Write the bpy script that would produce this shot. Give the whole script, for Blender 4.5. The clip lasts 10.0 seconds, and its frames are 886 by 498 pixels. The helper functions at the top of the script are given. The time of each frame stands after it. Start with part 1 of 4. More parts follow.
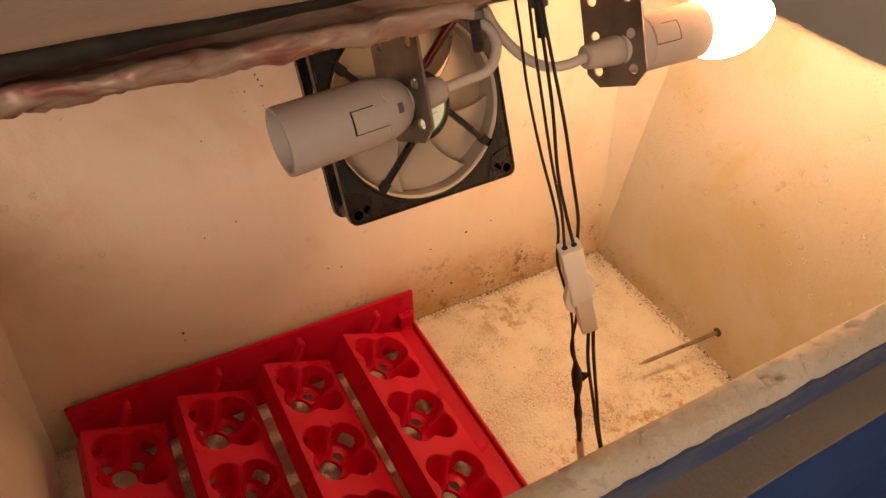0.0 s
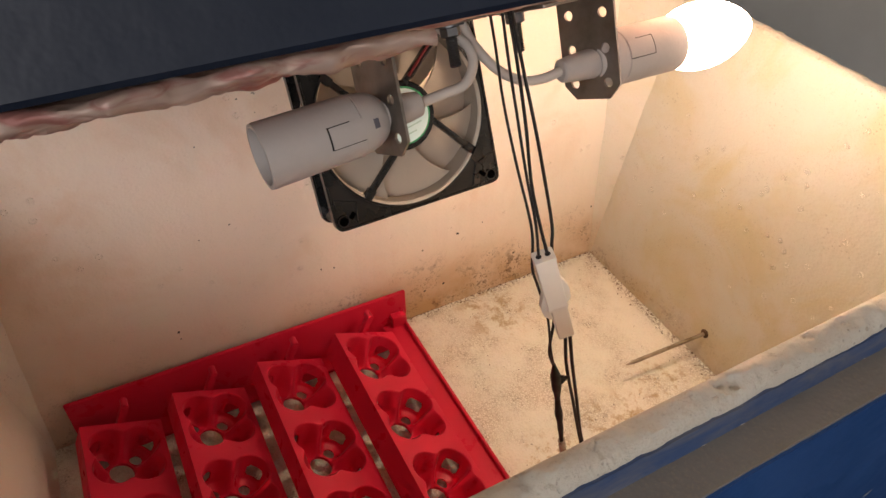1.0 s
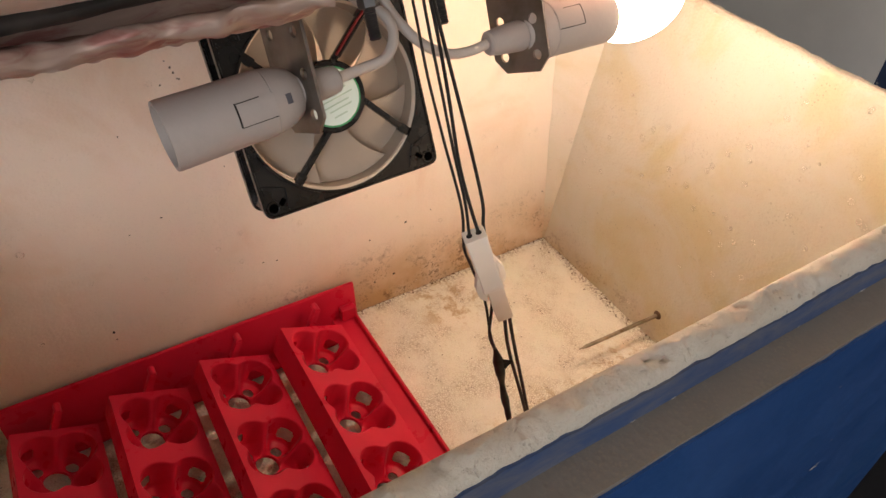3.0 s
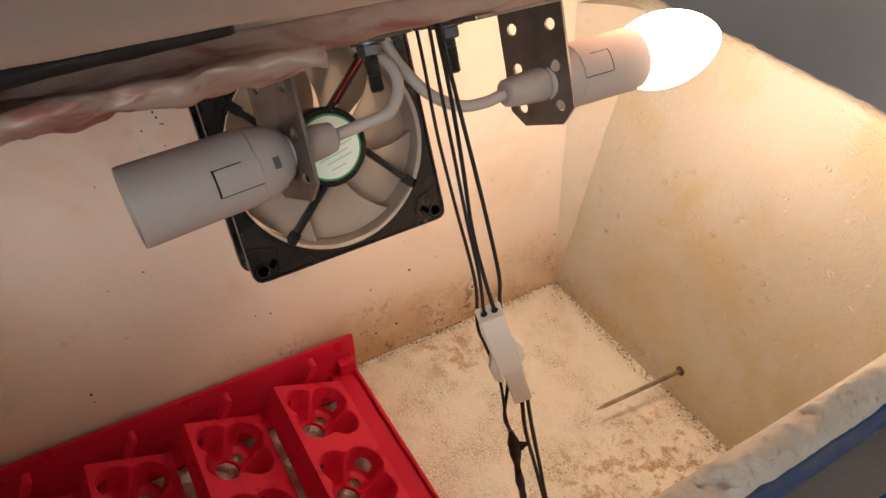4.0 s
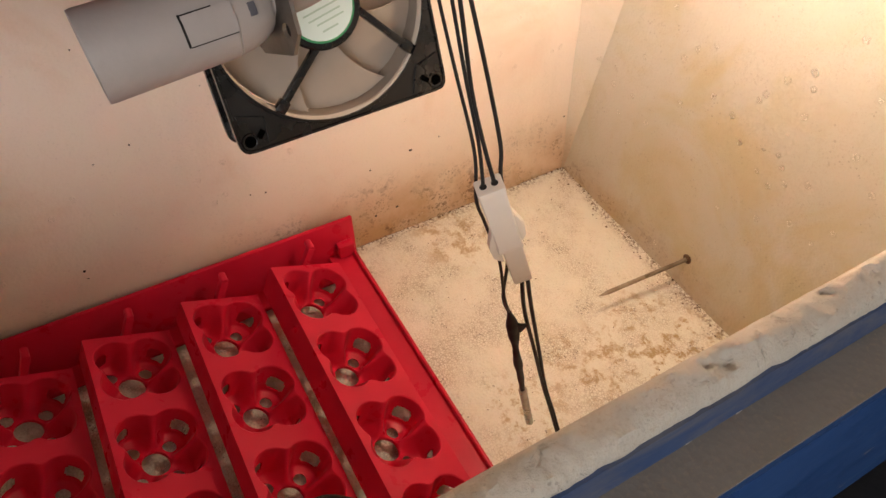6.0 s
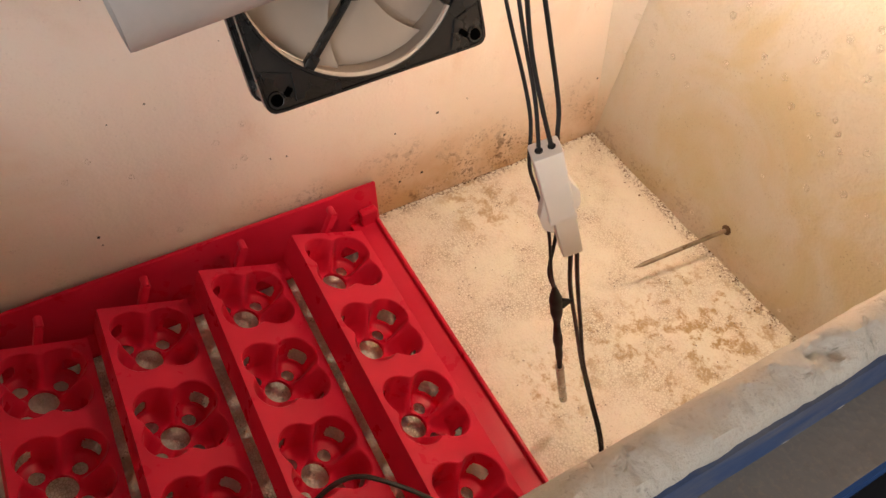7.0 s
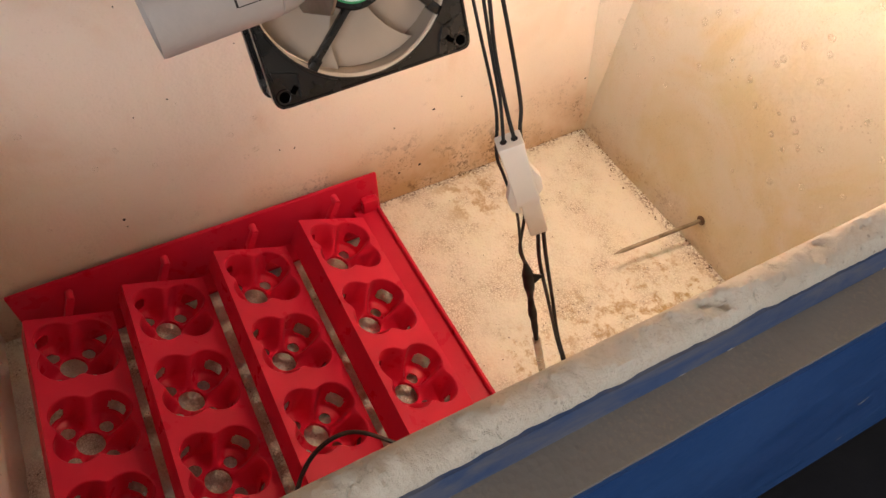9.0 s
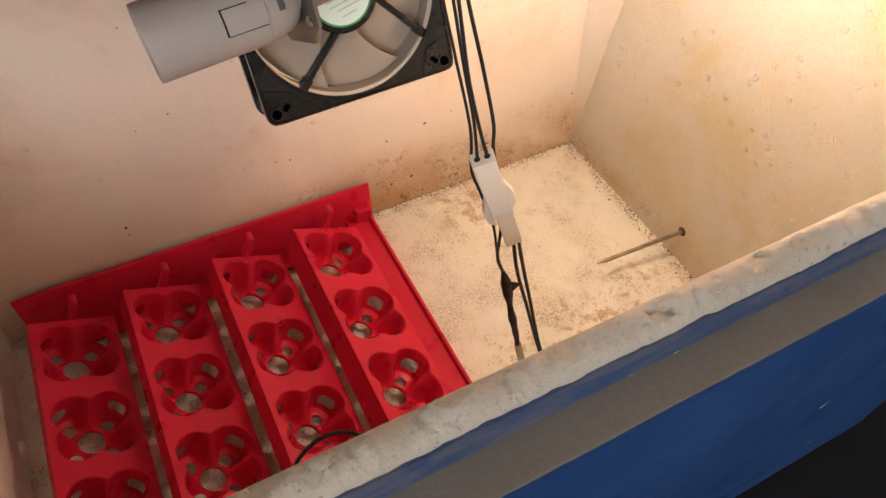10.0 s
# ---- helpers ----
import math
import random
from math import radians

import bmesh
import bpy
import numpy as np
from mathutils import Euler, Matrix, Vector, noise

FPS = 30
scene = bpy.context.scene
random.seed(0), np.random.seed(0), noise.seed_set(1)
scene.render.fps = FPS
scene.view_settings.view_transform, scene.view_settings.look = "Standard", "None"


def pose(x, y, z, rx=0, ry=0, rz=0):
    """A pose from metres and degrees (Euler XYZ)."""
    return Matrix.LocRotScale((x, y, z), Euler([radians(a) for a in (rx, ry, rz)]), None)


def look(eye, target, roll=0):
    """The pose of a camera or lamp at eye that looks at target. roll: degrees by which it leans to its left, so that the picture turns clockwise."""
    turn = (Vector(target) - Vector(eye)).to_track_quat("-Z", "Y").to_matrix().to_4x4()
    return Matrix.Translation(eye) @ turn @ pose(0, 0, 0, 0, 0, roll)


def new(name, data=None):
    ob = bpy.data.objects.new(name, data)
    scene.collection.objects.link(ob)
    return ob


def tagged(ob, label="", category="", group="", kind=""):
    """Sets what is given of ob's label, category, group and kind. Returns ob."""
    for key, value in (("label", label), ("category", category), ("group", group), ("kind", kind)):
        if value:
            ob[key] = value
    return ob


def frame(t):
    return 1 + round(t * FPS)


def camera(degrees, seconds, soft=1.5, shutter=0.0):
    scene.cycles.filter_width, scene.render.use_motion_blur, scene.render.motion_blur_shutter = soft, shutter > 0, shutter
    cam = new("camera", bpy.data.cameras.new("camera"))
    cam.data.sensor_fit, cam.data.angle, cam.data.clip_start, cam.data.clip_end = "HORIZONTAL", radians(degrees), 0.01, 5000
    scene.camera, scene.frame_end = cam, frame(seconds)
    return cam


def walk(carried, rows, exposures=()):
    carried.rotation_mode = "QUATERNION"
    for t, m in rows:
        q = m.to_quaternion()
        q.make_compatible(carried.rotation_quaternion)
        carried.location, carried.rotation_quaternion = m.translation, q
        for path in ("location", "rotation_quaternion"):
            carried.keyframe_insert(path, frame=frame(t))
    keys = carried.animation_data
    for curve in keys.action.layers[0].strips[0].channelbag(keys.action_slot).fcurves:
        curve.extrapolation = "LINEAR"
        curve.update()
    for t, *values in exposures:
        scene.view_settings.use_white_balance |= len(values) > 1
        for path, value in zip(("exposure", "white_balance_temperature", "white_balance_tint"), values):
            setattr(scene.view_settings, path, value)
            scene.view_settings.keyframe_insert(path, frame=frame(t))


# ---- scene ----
cam = camera(65.1, 10.0)
EXPOSURES = [(0, 0.23, 12800, 32), (0.5, 0.36, 8300, 20), (1.0, 0.36, 7050, 15), (1.5, 0.46, 7050, 15), (2.0, 0.36, 7050, 15), (2.5, 0.38, 7050, 15), (4.0, 0.20, 7050, 15), (5.0, 0.13, 7050, 15), (5.5, 0.27, 7050, 15), (6.0, 0.40, 7050, 15), (7.5, 0.58, 7050, 15), (10, 0.57, 7050, 15)]
PATH = [
    (0, (-0.338, -0.324, 0.387), (0.415, 0.985, -0.924), 1.8),
    (0.5, (-0.334, -0.329, 0.396), (0.405, 0.983, -0.921), 1.7),
    (1, (-0.329, -0.332, 0.398), (0.397, 0.976, -0.93), 1.5),
    (1.5, (-0.266, -0.35, 0.4085), (0.468, 0.949, -0.905), 1.2),
    (2, (-0.26, -0.355, 0.41), (0.506, 0.927, -0.92), 1.4),
    (2.5, (-0.304, -0.348, 0.395), (0.476, 0.917, -0.943), 1.4),
    (2.7, (-0.313, -0.347, 0.39), (0.473, 0.915, -0.947), 1.5),
    (3.8, (-0.3, -0.303, 0.383), (0.504, 0.984, -0.919), 1.8),
    (4, (-0.295, -0.303, 0.379), (0.512, 0.997, -0.909), 1.7),
    (4.5, (-0.291, -0.302, 0.363), (0.538, 1.055, -0.85), 1.6),
    (5, (-0.295, -0.302, 0.369), (0.51, 1.012, -0.906), 1.8),
    (5.5, (-0.294, -0.299, 0.367), (0.448, 0.91, -1.043), 2.1),
    (6, (-0.288, -0.299, 0.363), (0.396, 0.822, -1.145), 2.3),
    (6.2, (-0.294, -0.276, 0.348), (0.376, 0.819, -1.186), 2.3),
    (7.3, (-0.291, -0.284, 0.349), (0.328, 0.786, -1.224), 1.9),
    (7.5, (-0.296, -0.285, 0.349), (0.317, 0.785, -1.225), 1.7),
    (8, (-0.3, -0.296, 0.365), (0.308, 0.772, -1.213), 1.7),
    (8.5, (-0.296, -0.305, 0.365), (0.308, 0.766, -1.212), 1.7),
    (9, (-0.296, -0.311, 0.373), (0.303, 0.764, -1.204), 1.7),
    (9.5, (-0.293, -0.316, 0.375), (0.304, 0.766, -1.198), 1.7),
    (10, (-0.293, -0.324, 0.387), (0.307, 0.771, -1.176), 1.7),
]
walk(cam, [(t, look(eye, target, roll)) for t, eye, target, roll in PATH], EXPOSURES)

# ---- light ----
world = bpy.data.worlds.new("world")
scene.world = world
world.use_nodes = True
WN = world.node_tree
sky = WN.nodes.new("ShaderNodeTexSky")
sky.sky_type, sky.sun_disc = "NISHITA", False
sky.sun_elevation, sky.sun_rotation = radians(35), radians(200)
WN.nodes["Background"].inputs["Strength"].default_value = 0.08
WN.links.new(sky.outputs[0], WN.nodes["Background"].inputs["Color"])

BULB_POWER = 45.0
WINDOW_POWER = 13.0

win = new("window_light", bpy.data.lights.new("window_light", "AREA"))
win.data.shape, win.data.size, win.data.size_y = "RECTANGLE", 1.0, 0.9
win.data.energy, win.data.color = WINDOW_POWER, (0.93, 0.96, 1.0)
win.matrix_world = look((-1.2, -1.74, 1.05), (0.0, -0.2, 0.25))


# ---- materials ----
def material(name, colour, rough=0.6, metal=0.0, spec=0.5, sss=0.0):
    m = bpy.data.materials.new(name)
    m.use_nodes = True
    b = m.node_tree.nodes["Principled BSDF"]
    b.inputs["Base Color"].default_value = (*colour, 1)
    b.inputs["Roughness"].default_value = rough
    b.inputs["Metallic"].default_value = metal
    b.inputs["Specular IOR Level"].default_value = spec
    if sss:
        b.inputs["Subsurface Weight"].default_value = sss
        b.inputs["Subsurface Radius"].default_value = (0.006, 0.004, 0.003)
        b.inputs["Subsurface Scale"].default_value = 1.0
    return m


class Nodes:
    """Short hand for building a node tree round a Principled shader."""

    def __init__(self, m):
        self.t = m.node_tree
        self.b = self.t.nodes["Principled BSDF"]
        self.geo = self.t.nodes.new("ShaderNodeNewGeometry").outputs["Position"]

    def put(self, value, socket):
        if isinstance(value, bpy.types.NodeSocket):
            self.t.links.new(value, socket)
        else:
            socket.default_value = value

    def noise(self, scale, detail=4.0, rough=0.55, vec=None, distortion=0.0):
        n = self.t.nodes.new("ShaderNodeTexNoise")
        self.put(vec or self.geo, n.inputs["Vector"])
        n.inputs["Scale"].default_value, n.inputs["Detail"].default_value = scale, detail
        n.inputs["Roughness"].default_value, n.inputs["Distortion"].default_value = rough, distortion
        return n.outputs["Fac"]

    def cells(self, scale, feature="F1", out="Distance"):
        n = self.t.nodes.new("ShaderNodeTexVoronoi")
        self.put(self.geo, n.inputs["Vector"])
        n.feature = feature
        n.inputs["Scale"].default_value = scale
        return n.outputs[out]

    def ramp(self, value, a, b, lo=0.0, hi=1.0):
        n = self.t.nodes.new("ShaderNodeMapRange")
        n.interpolation_type = "SMOOTHSTEP"
        self.put(value, n.inputs["Value"])
        for key, v in (("From Min", a), ("From Max", b), ("To Min", lo), ("To Max", hi)):
            n.inputs[key].default_value = v
        return n.outputs["Result"]

    def math(self, op, a, b=0.0):
        n = self.t.nodes.new("ShaderNodeMath")
        n.operation = op
        self.put(a, n.inputs[0]), self.put(b, n.inputs[1])
        return n.outputs[0]

    def mix(self, fac, a, b):
        n = self.t.nodes.new("ShaderNodeMix")
        n.data_type = "RGBA"
        self.put(fac, n.inputs["Factor"])
        for v, s in ((a, n.inputs["A"]), (b, n.inputs["B"])):
            self.put((*v, 1) if isinstance(v, tuple) else v, s)
        return n.outputs["Result"]

    def axis(self, which):
        n = self.t.nodes.new("ShaderNodeSeparateXYZ")
        self.put(self.geo, n.inputs[0])
        return n.outputs[which]

    def stretched(self, sx, sy, sz):
        n = self.t.nodes.new("ShaderNodeVectorMath")
        n.operation = "MULTIPLY"
        self.put(self.geo, n.inputs[0])
        n.inputs[1].default_value = (sx, sy, sz)
        return n.outputs[0]

    def reach(self, centre):
        n = self.t.nodes.new("ShaderNodeVectorMath")
        n.operation = "DISTANCE"
        self.put(self.geo, n.inputs[0])
        n.inputs[1].default_value = centre
        return n.outputs["Value"]

    def colour(self, c):
        self.put(c, self.b.inputs["Base Color"])

    def rough(self, r):
        self.put(r, self.b.inputs["Roughness"])

    def bump(self, height, distance, strength=0.5):
        n = self.t.nodes.new("ShaderNodeBump")
        self.put(height, n.inputs["Height"])
        n.inputs["Distance"].default_value, n.inputs["Strength"].default_value = distance, strength
        last = self.b.inputs["Normal"]
        if last.is_linked:
            self.t.links.new(last.links[0].from_socket, n.inputs["Normal"])
        self.t.links.new(n.outputs["Normal"], last)


def foam_material(name, base, stain, stain_amount, smears=0.0, specks=0.0, bump=0.5, mould=None, marks=0.0, grit=0.0, spills=(), lumps=0.0, bead=1.0, edges=(), stain_at=0.50):
    """Expanded foam: clouded base, soft stains, brown smears, dark specks, moulded beads; mould: a band of growth low on the wall."""
    m = material(name, base, 0.62, spec=0.35, sss=0.3)
    n = Nodes(m)
    c = n.mix(n.ramp(n.noise(9.0, 3.0), 0.35, 0.7, 0.0, 0.5), base, tuple(v * 0.93 for v in base))
    c = n.mix(n.ramp(n.noise(14.0, 4.0, 0.6, distortion=0.6), stain_at, stain_at + 0.24, 0, stain_amount), c, stain)
    beads = n.cells(520.0, "F1")
    if smears:
        smear = n.math("MULTIPLY", n.ramp(n.noise(55.0, 6.0, 0.7, distortion=0.8), 0.46, 0.62), n.ramp(n.noise(13.0, 2.0), 0.44, 0.60, 0.0, smears))
        c = n.mix(smear, c, (0.50, 0.31, 0.13))
        for centre, reach in spills:
            near = n.ramp(n.reach(centre), reach * 0.35, reach, 1.0, 0.0)
            trail = n.math("MULTIPLY", near, n.ramp(n.noise(1.0, 8.0, 0.74, n.stretched(88, 76, 60), 0.25), 0.49, 0.60))
            trail = n.math("MULTIPLY", trail, n.ramp(n.noise(520.0, 2.0), 0.34, 0.50, 0.45, 1.0))
            c = n.mix(n.math("MULTIPLY", trail, 0.7), c, (0.47, 0.31, 0.11))
        # dirt held in the joints between the beads
        joint = n.math("MULTIPLY", n.ramp(n.cells(620.0, "DISTANCE_TO_EDGE"), 0.03, 0.16, 1.0, 0.0), n.ramp(n.noise(24.0, 5.0, 0.65), 0.40, 0.66, 0.0, 0.6))
        c = n.mix(joint, c, (0.36, 0.27, 0.18))
    if specks:
        dot = n.math("MULTIPLY", n.ramp(n.cells(420.0), 0.16, 0.26, 1.0, 0.0), n.ramp(n.noise(48.0, 3.0), 0.56, 0.66))
        c = n.mix(n.math("MULTIPLY", dot, specks), c, (0.10, 0.065, 0.04))
        big = n.math("MULTIPLY", n.ramp(n.cells(120.0), 0.07, 0.13, 1.0, 0.0), n.ramp(n.noise(19.0, 2.0), 0.62, 0.68))
        c = n.mix(n.math("MULTIPLY", big, specks), c, (0.13, 0.08, 0.045))
    if mould:
        low, high, reach, thick = mould
        band = n.math("MULTIPLY", n.ramp(n.axis("Z"), low, high, 1.0, 0.0), n.ramp(n.axis("X"), reach - 0.12, reach + 0.05, 0.45, 1.0))
        film = n.math("MULTIPLY", band, n.ramp(n.noise(15.0, 5.0, 0.6), 0.28, 0.62, 0.25, 1.0))
        c = n.mix(n.math("MULTIPLY", film, thick), c, (0.50, 0.29, 0.11))
        patch = n.ramp(n.noise(34.0, 5.0, 0.65), 0.42, 0.60)
        band = n.math("MULTIPLY", band, patch)
        dots = n.math("MULTIPLY", band, n.ramp(n.cells(210.0), 0.13, 0.27, 1.0, 0.0))
        c = n.mix(n.math("MULTIPLY", dots, 0.9 * thick), c, (0.13, 0.065, 0.03))
        grain = n.math("MULTIPLY", band, n.ramp(n.noise(620.0, 2.0, 0.6), 0.56, 0.63))
        c = n.mix(n.math("MULTIPLY", grain, 0.8 * thick), c, (0.19, 0.095, 0.04))
        blot = n.math("MULTIPLY", band, n.math("MULTIPLY", n.ramp(n.noise(150.0, 4.0, 0.65), 0.53, 0.61), n.ramp(n.noise(24.0, 2.0), 0.44, 0.54)))
        c = n.mix(n.math("MULTIPLY", blot, 0.8 * thick), c, (0.13, 0.06, 0.025))
    if grit:
        c = n.mix(n.math("MULTIPLY", n.ramp(n.noise(900.0, 2.0, 0.6), 0.50, 0.66), n.ramp(n.noise(30.0, 4.0, 0.6), 0.38, 0.62, 0.25 * grit, grit)), c, (0.44, 0.33, 0.21))
        c = n.mix(n.math("MULTIPLY", n.ramp(n.noise(620.0, 2.0), 0.62, 0.68), n.ramp(n.noise(70.0, 3.0), 0.50, 0.62, 0.0, grit)), c, (0.16, 0.11, 0.07))
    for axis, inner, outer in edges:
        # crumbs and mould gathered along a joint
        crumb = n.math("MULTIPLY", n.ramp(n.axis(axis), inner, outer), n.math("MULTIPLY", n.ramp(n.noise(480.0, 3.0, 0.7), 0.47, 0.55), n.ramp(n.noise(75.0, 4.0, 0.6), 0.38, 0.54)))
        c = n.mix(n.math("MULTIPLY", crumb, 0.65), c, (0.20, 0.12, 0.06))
    n.colour(c)
    n.rough(n.ramp(n.noise(60.0), 0.3, 0.7, 0.42, 0.68))
    n.bump(beads, 0.0007 * bead, bump * 0.5)
    n.bump(n.noise(45.0, 5.0), 0.0014, bump * 0.5)
    n.bump(n.noise(260.0, 4.0, 0.65), 0.0006, bump * 0.5)
    if lumps:
        n.bump(n.noise(95.0, 4.0, 0.6), 0.003 * lumps, 0.7)
        n.bump(n.noise(340.0, 5.0, 0.72), 0.0028 * lumps, 0.8)
        pock = n.math("MULTIPLY", n.ramp(n.noise(230.0, 3.0, 0.6, distortion=0.4), 0.58, 0.72), n.ramp(n.noise(28.0, 3.0), 0.42, 0.60))
        n.bump(n.math("SUBTRACT", 1.0, pock), 0.002 * lumps, 0.8)
        n.colour(n.mix(n.math("MULTIPLY", pock, lumps * 0.5), c, (0.24, 0.19, 0.14)))
    if marks:
        # rings of small dents pressed into the wall
        v = n.t.nodes.new("ShaderNodeTexVoronoi")
        n.put(n.geo, v.inputs["Vector"])
        v.inputs["Scale"].default_value = 82.0
        pick = n.t.nodes.new("ShaderNodeSeparateColor")
        n.put(v.outputs["Color"], pick.inputs[0])
        d = v.outputs["Distance"]
        ring = n.math("MULTIPLY", n.math("MULTIPLY", n.ramp(d, 0.07, 0.11), n.ramp(d, 0.14, 0.19, 1.0, 0.0)), n.ramp(pick.outputs[0], 0.46, 0.50, 0.0, marks))
        ring = n.math("MULTIPLY", ring, n.ramp(n.noise(1300.0, 1.0), 0.49, 0.57))
        n.bump(ring, 0.0018, 1.0)
        n.colour(n.mix(n.math("MULTIPLY", ring, 0.85), c, (0.95, 0.91, 0.82)))
    return m


M_WALL_BACK = foam_material("foam_back", (0.92, 0.815, 0.715), (0.74, 0.50, 0.33), 0.38, 0.0, 0.07, 0.4, (0.006, 0.070, -0.20, 0.85), 0.3, grit=0.06, bead=0.5)
M_WALL_LEFT = foam_material("foam_left", (0.95, 0.88, 0.81), (0.76, 0.60, 0.45), 0.22, 0.0, 0.3)
# foam colour lowered on this wall to hold back the bulb's glare
M_WALL_RIGHT = foam_material("foam_right_dimmed", (0.655, 0.635, 0.56), (0.58, 0.49, 0.23), 0.5, 0.0, 0.25, 0.6, (0.000, 0.034, -0.60, 0.32), 1.0, grit=0.15, stain_at=0.43)
# corner foam dimmed partway, between the back wall and the end wall
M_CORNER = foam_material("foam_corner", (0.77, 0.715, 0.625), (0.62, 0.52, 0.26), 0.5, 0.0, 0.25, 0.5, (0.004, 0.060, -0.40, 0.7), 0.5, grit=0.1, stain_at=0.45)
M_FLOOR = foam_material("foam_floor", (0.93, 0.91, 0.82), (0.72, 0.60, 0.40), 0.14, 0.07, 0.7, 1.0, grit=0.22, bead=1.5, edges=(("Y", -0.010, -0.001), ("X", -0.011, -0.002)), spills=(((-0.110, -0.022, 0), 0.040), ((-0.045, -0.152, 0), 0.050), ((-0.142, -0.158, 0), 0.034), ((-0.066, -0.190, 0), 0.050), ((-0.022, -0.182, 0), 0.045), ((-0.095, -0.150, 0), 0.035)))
M_RIM = foam_material("foam_rim", (0.60, 0.55, 0.47), (0.42, 0.36, 0.28), 0.5, 0.0, 0.4, 1.3, grit=0.25, lumps=0.3, bead=0.2)
# paler copy of the rim foam, the bulb's light on the tops painted in
M_TOP = foam_material("foam_top_lit", (0.74, 0.67, 0.56), (0.58, 0.44, 0.28), 0.5, 0.0, 0.3, 1.2, grit=0.25, lumps=0.5, bead=0.3)
# greyish foam, darkened further in its colour for the shade under the rim
M_LEDGE = foam_material("foam_ledge_shaded", (0.205, 0.186, 0.168), (0.15, 0.13, 0.11), 0.5, 0.0, 0.3, 0.35, grit=0.15)
M_LID_FOAM = foam_material("foam_lid", (0.90, 0.82, 0.76), (0.66, 0.52, 0.43), 0.5, 0.0, 0.3, 0.8)


def foil_material():
    """Crumpled, dulled aluminium foil with a pinkish cast and painted-in red reflections."""
    m = material("crumpled_foil", (0.72, 0.56, 0.49), 0.5, 0.35)
    n = Nodes(m)
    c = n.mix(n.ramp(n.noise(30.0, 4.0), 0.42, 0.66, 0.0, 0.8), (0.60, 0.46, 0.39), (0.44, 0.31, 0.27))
    # red streaks paint the tray's reflection into the foil's colour
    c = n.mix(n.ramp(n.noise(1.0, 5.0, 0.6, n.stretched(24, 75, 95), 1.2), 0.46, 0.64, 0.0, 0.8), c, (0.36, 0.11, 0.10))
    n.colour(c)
    n.rough(n.ramp(n.noise(60.0, 3.0), 0.3, 0.7, 0.42, 0.62))
    n.bump(n.noise(1.0, 2.0, 0.5, n.stretched(34, 80, 110), 0.8), 0.006, 0.5)
    return m


M_FOIL = foil_material()


def blue_material(name, a, b, worn=0.0):
    m = material(name, a, 0.5, spec=0.4)
    n = Nodes(m)
    c = n.mix(n.ramp(n.noise(12.0, 5.0), 0.3, 0.7), a, b)
    chip = n.ramp(n.noise(90.0, 4.0), 0.72, 0.76)
    if worn:
        c = n.mix(n.ramp(n.noise(1.0, 5.0, 0.65, n.stretched(35, 120, 160), 0.6), 0.36, 0.68, 0.0, worn), c, (0.17, 0.16, 0.155))
    n.colour(n.mix(chip, c, (0.45, 0.45, 0.45)))
    n.rough(n.ramp(n.noise(30.0), 0.3, 0.7, 0.4, 0.62))
    n.bump(n.noise(140.0, 4.0), 0.0006, 0.5)
    n.bump(n.noise(30.0, 3.0), 0.001, 0.3)
    return m


M_BLUE = blue_material("blue_paint", (0.014, 0.060, 0.200), (0.018, 0.075, 0.235))
M_BLUE_WORN = blue_material("worn_blue_paint", (0.032, 0.064, 0.150), (0.038, 0.076, 0.178), 0.55)
# the lid's blue with the shade on its front edge put into the colour
M_LID_SHADED = blue_material("shaded_blue_paint", (0.0075, 0.0130, 0.027), (0.0100, 0.0165, 0.033))
M_BLUE_DARK = blue_material("navy_paint", (0.0125, 0.029, 0.080), (0.016, 0.036, 0.097))


def red_material():
    m = material("red_plastic", (0.7, 0.012, 0.04), 0.34, spec=0.28)
    n = Nodes(m)
    c = n.mix(n.ramp(n.noise(25.0, 3.0), 0.3, 0.7), (0.74, 0.020, 0.062), (0.82, 0.026, 0.075))
    n.colour(c)
    n.rough(n.ramp(n.noise(70.0, 4.0), 0.3, 0.7, 0.26, 0.46))
    n.bump(n.noise(600.0, 2.0), 0.0002, 0.25)
    # thin moulded sheet: part of the light goes through
    thin = m.node_tree.nodes.new("ShaderNodeBsdfTranslucent")
    thin.inputs["Color"].default_value = (0.9, 0.03, 0.05, 1)
    both = m.node_tree.nodes.new("ShaderNodeMixShader")
    both.inputs["Fac"].default_value = 0.12
    m.node_tree.links.new(n.b.outputs[0], both.inputs[1])
    m.node_tree.links.new(thin.outputs[0], both.inputs[2])
    m.node_tree.links.new(both.outputs[0], m.node_tree.nodes["Material Output"].inputs["Surface"])
    return m


M_RED = red_material()


def plastic_material(name, a, rough=0.45, grime=0.15, sss=0.0, dust=None):
    m = material(name, a, rough, spec=0.45, sss=sss)
    n = Nodes(m)
    d = dust or tuple(v * 0.7 for v in a)
    n.colour(n.mix(n.ramp(n.noise(55.0, 5.0, 0.6), 0.42, 0.75, 0.0, grime), a, d))
    n.rough(n.ramp(n.noise(80.0, 3.0), 0.3, 0.7, rough - 0.08, rough + 0.12))
    n.bump(n.noise(420.0, 3.0), 0.00025, 0.3)
    return m


M_SOCKET = plastic_material("white_socket_plastic", (0.47, 0.44, 0.42), 0.48, 0.35, 0.05)
M_CABLE = plastic_material("grey_white_cable", (0.60, 0.56, 0.52), 0.5, 0.3)
M_CONNECTOR = plastic_material("white_nylon", (0.84, 0.79, 0.71), 0.45, 0.15, 0.1)
M_BLACK = plastic_material("black_plastic", (0.007, 0.0075, 0.008), 0.26, 0.3, dust=(0.035, 0.034, 0.033))
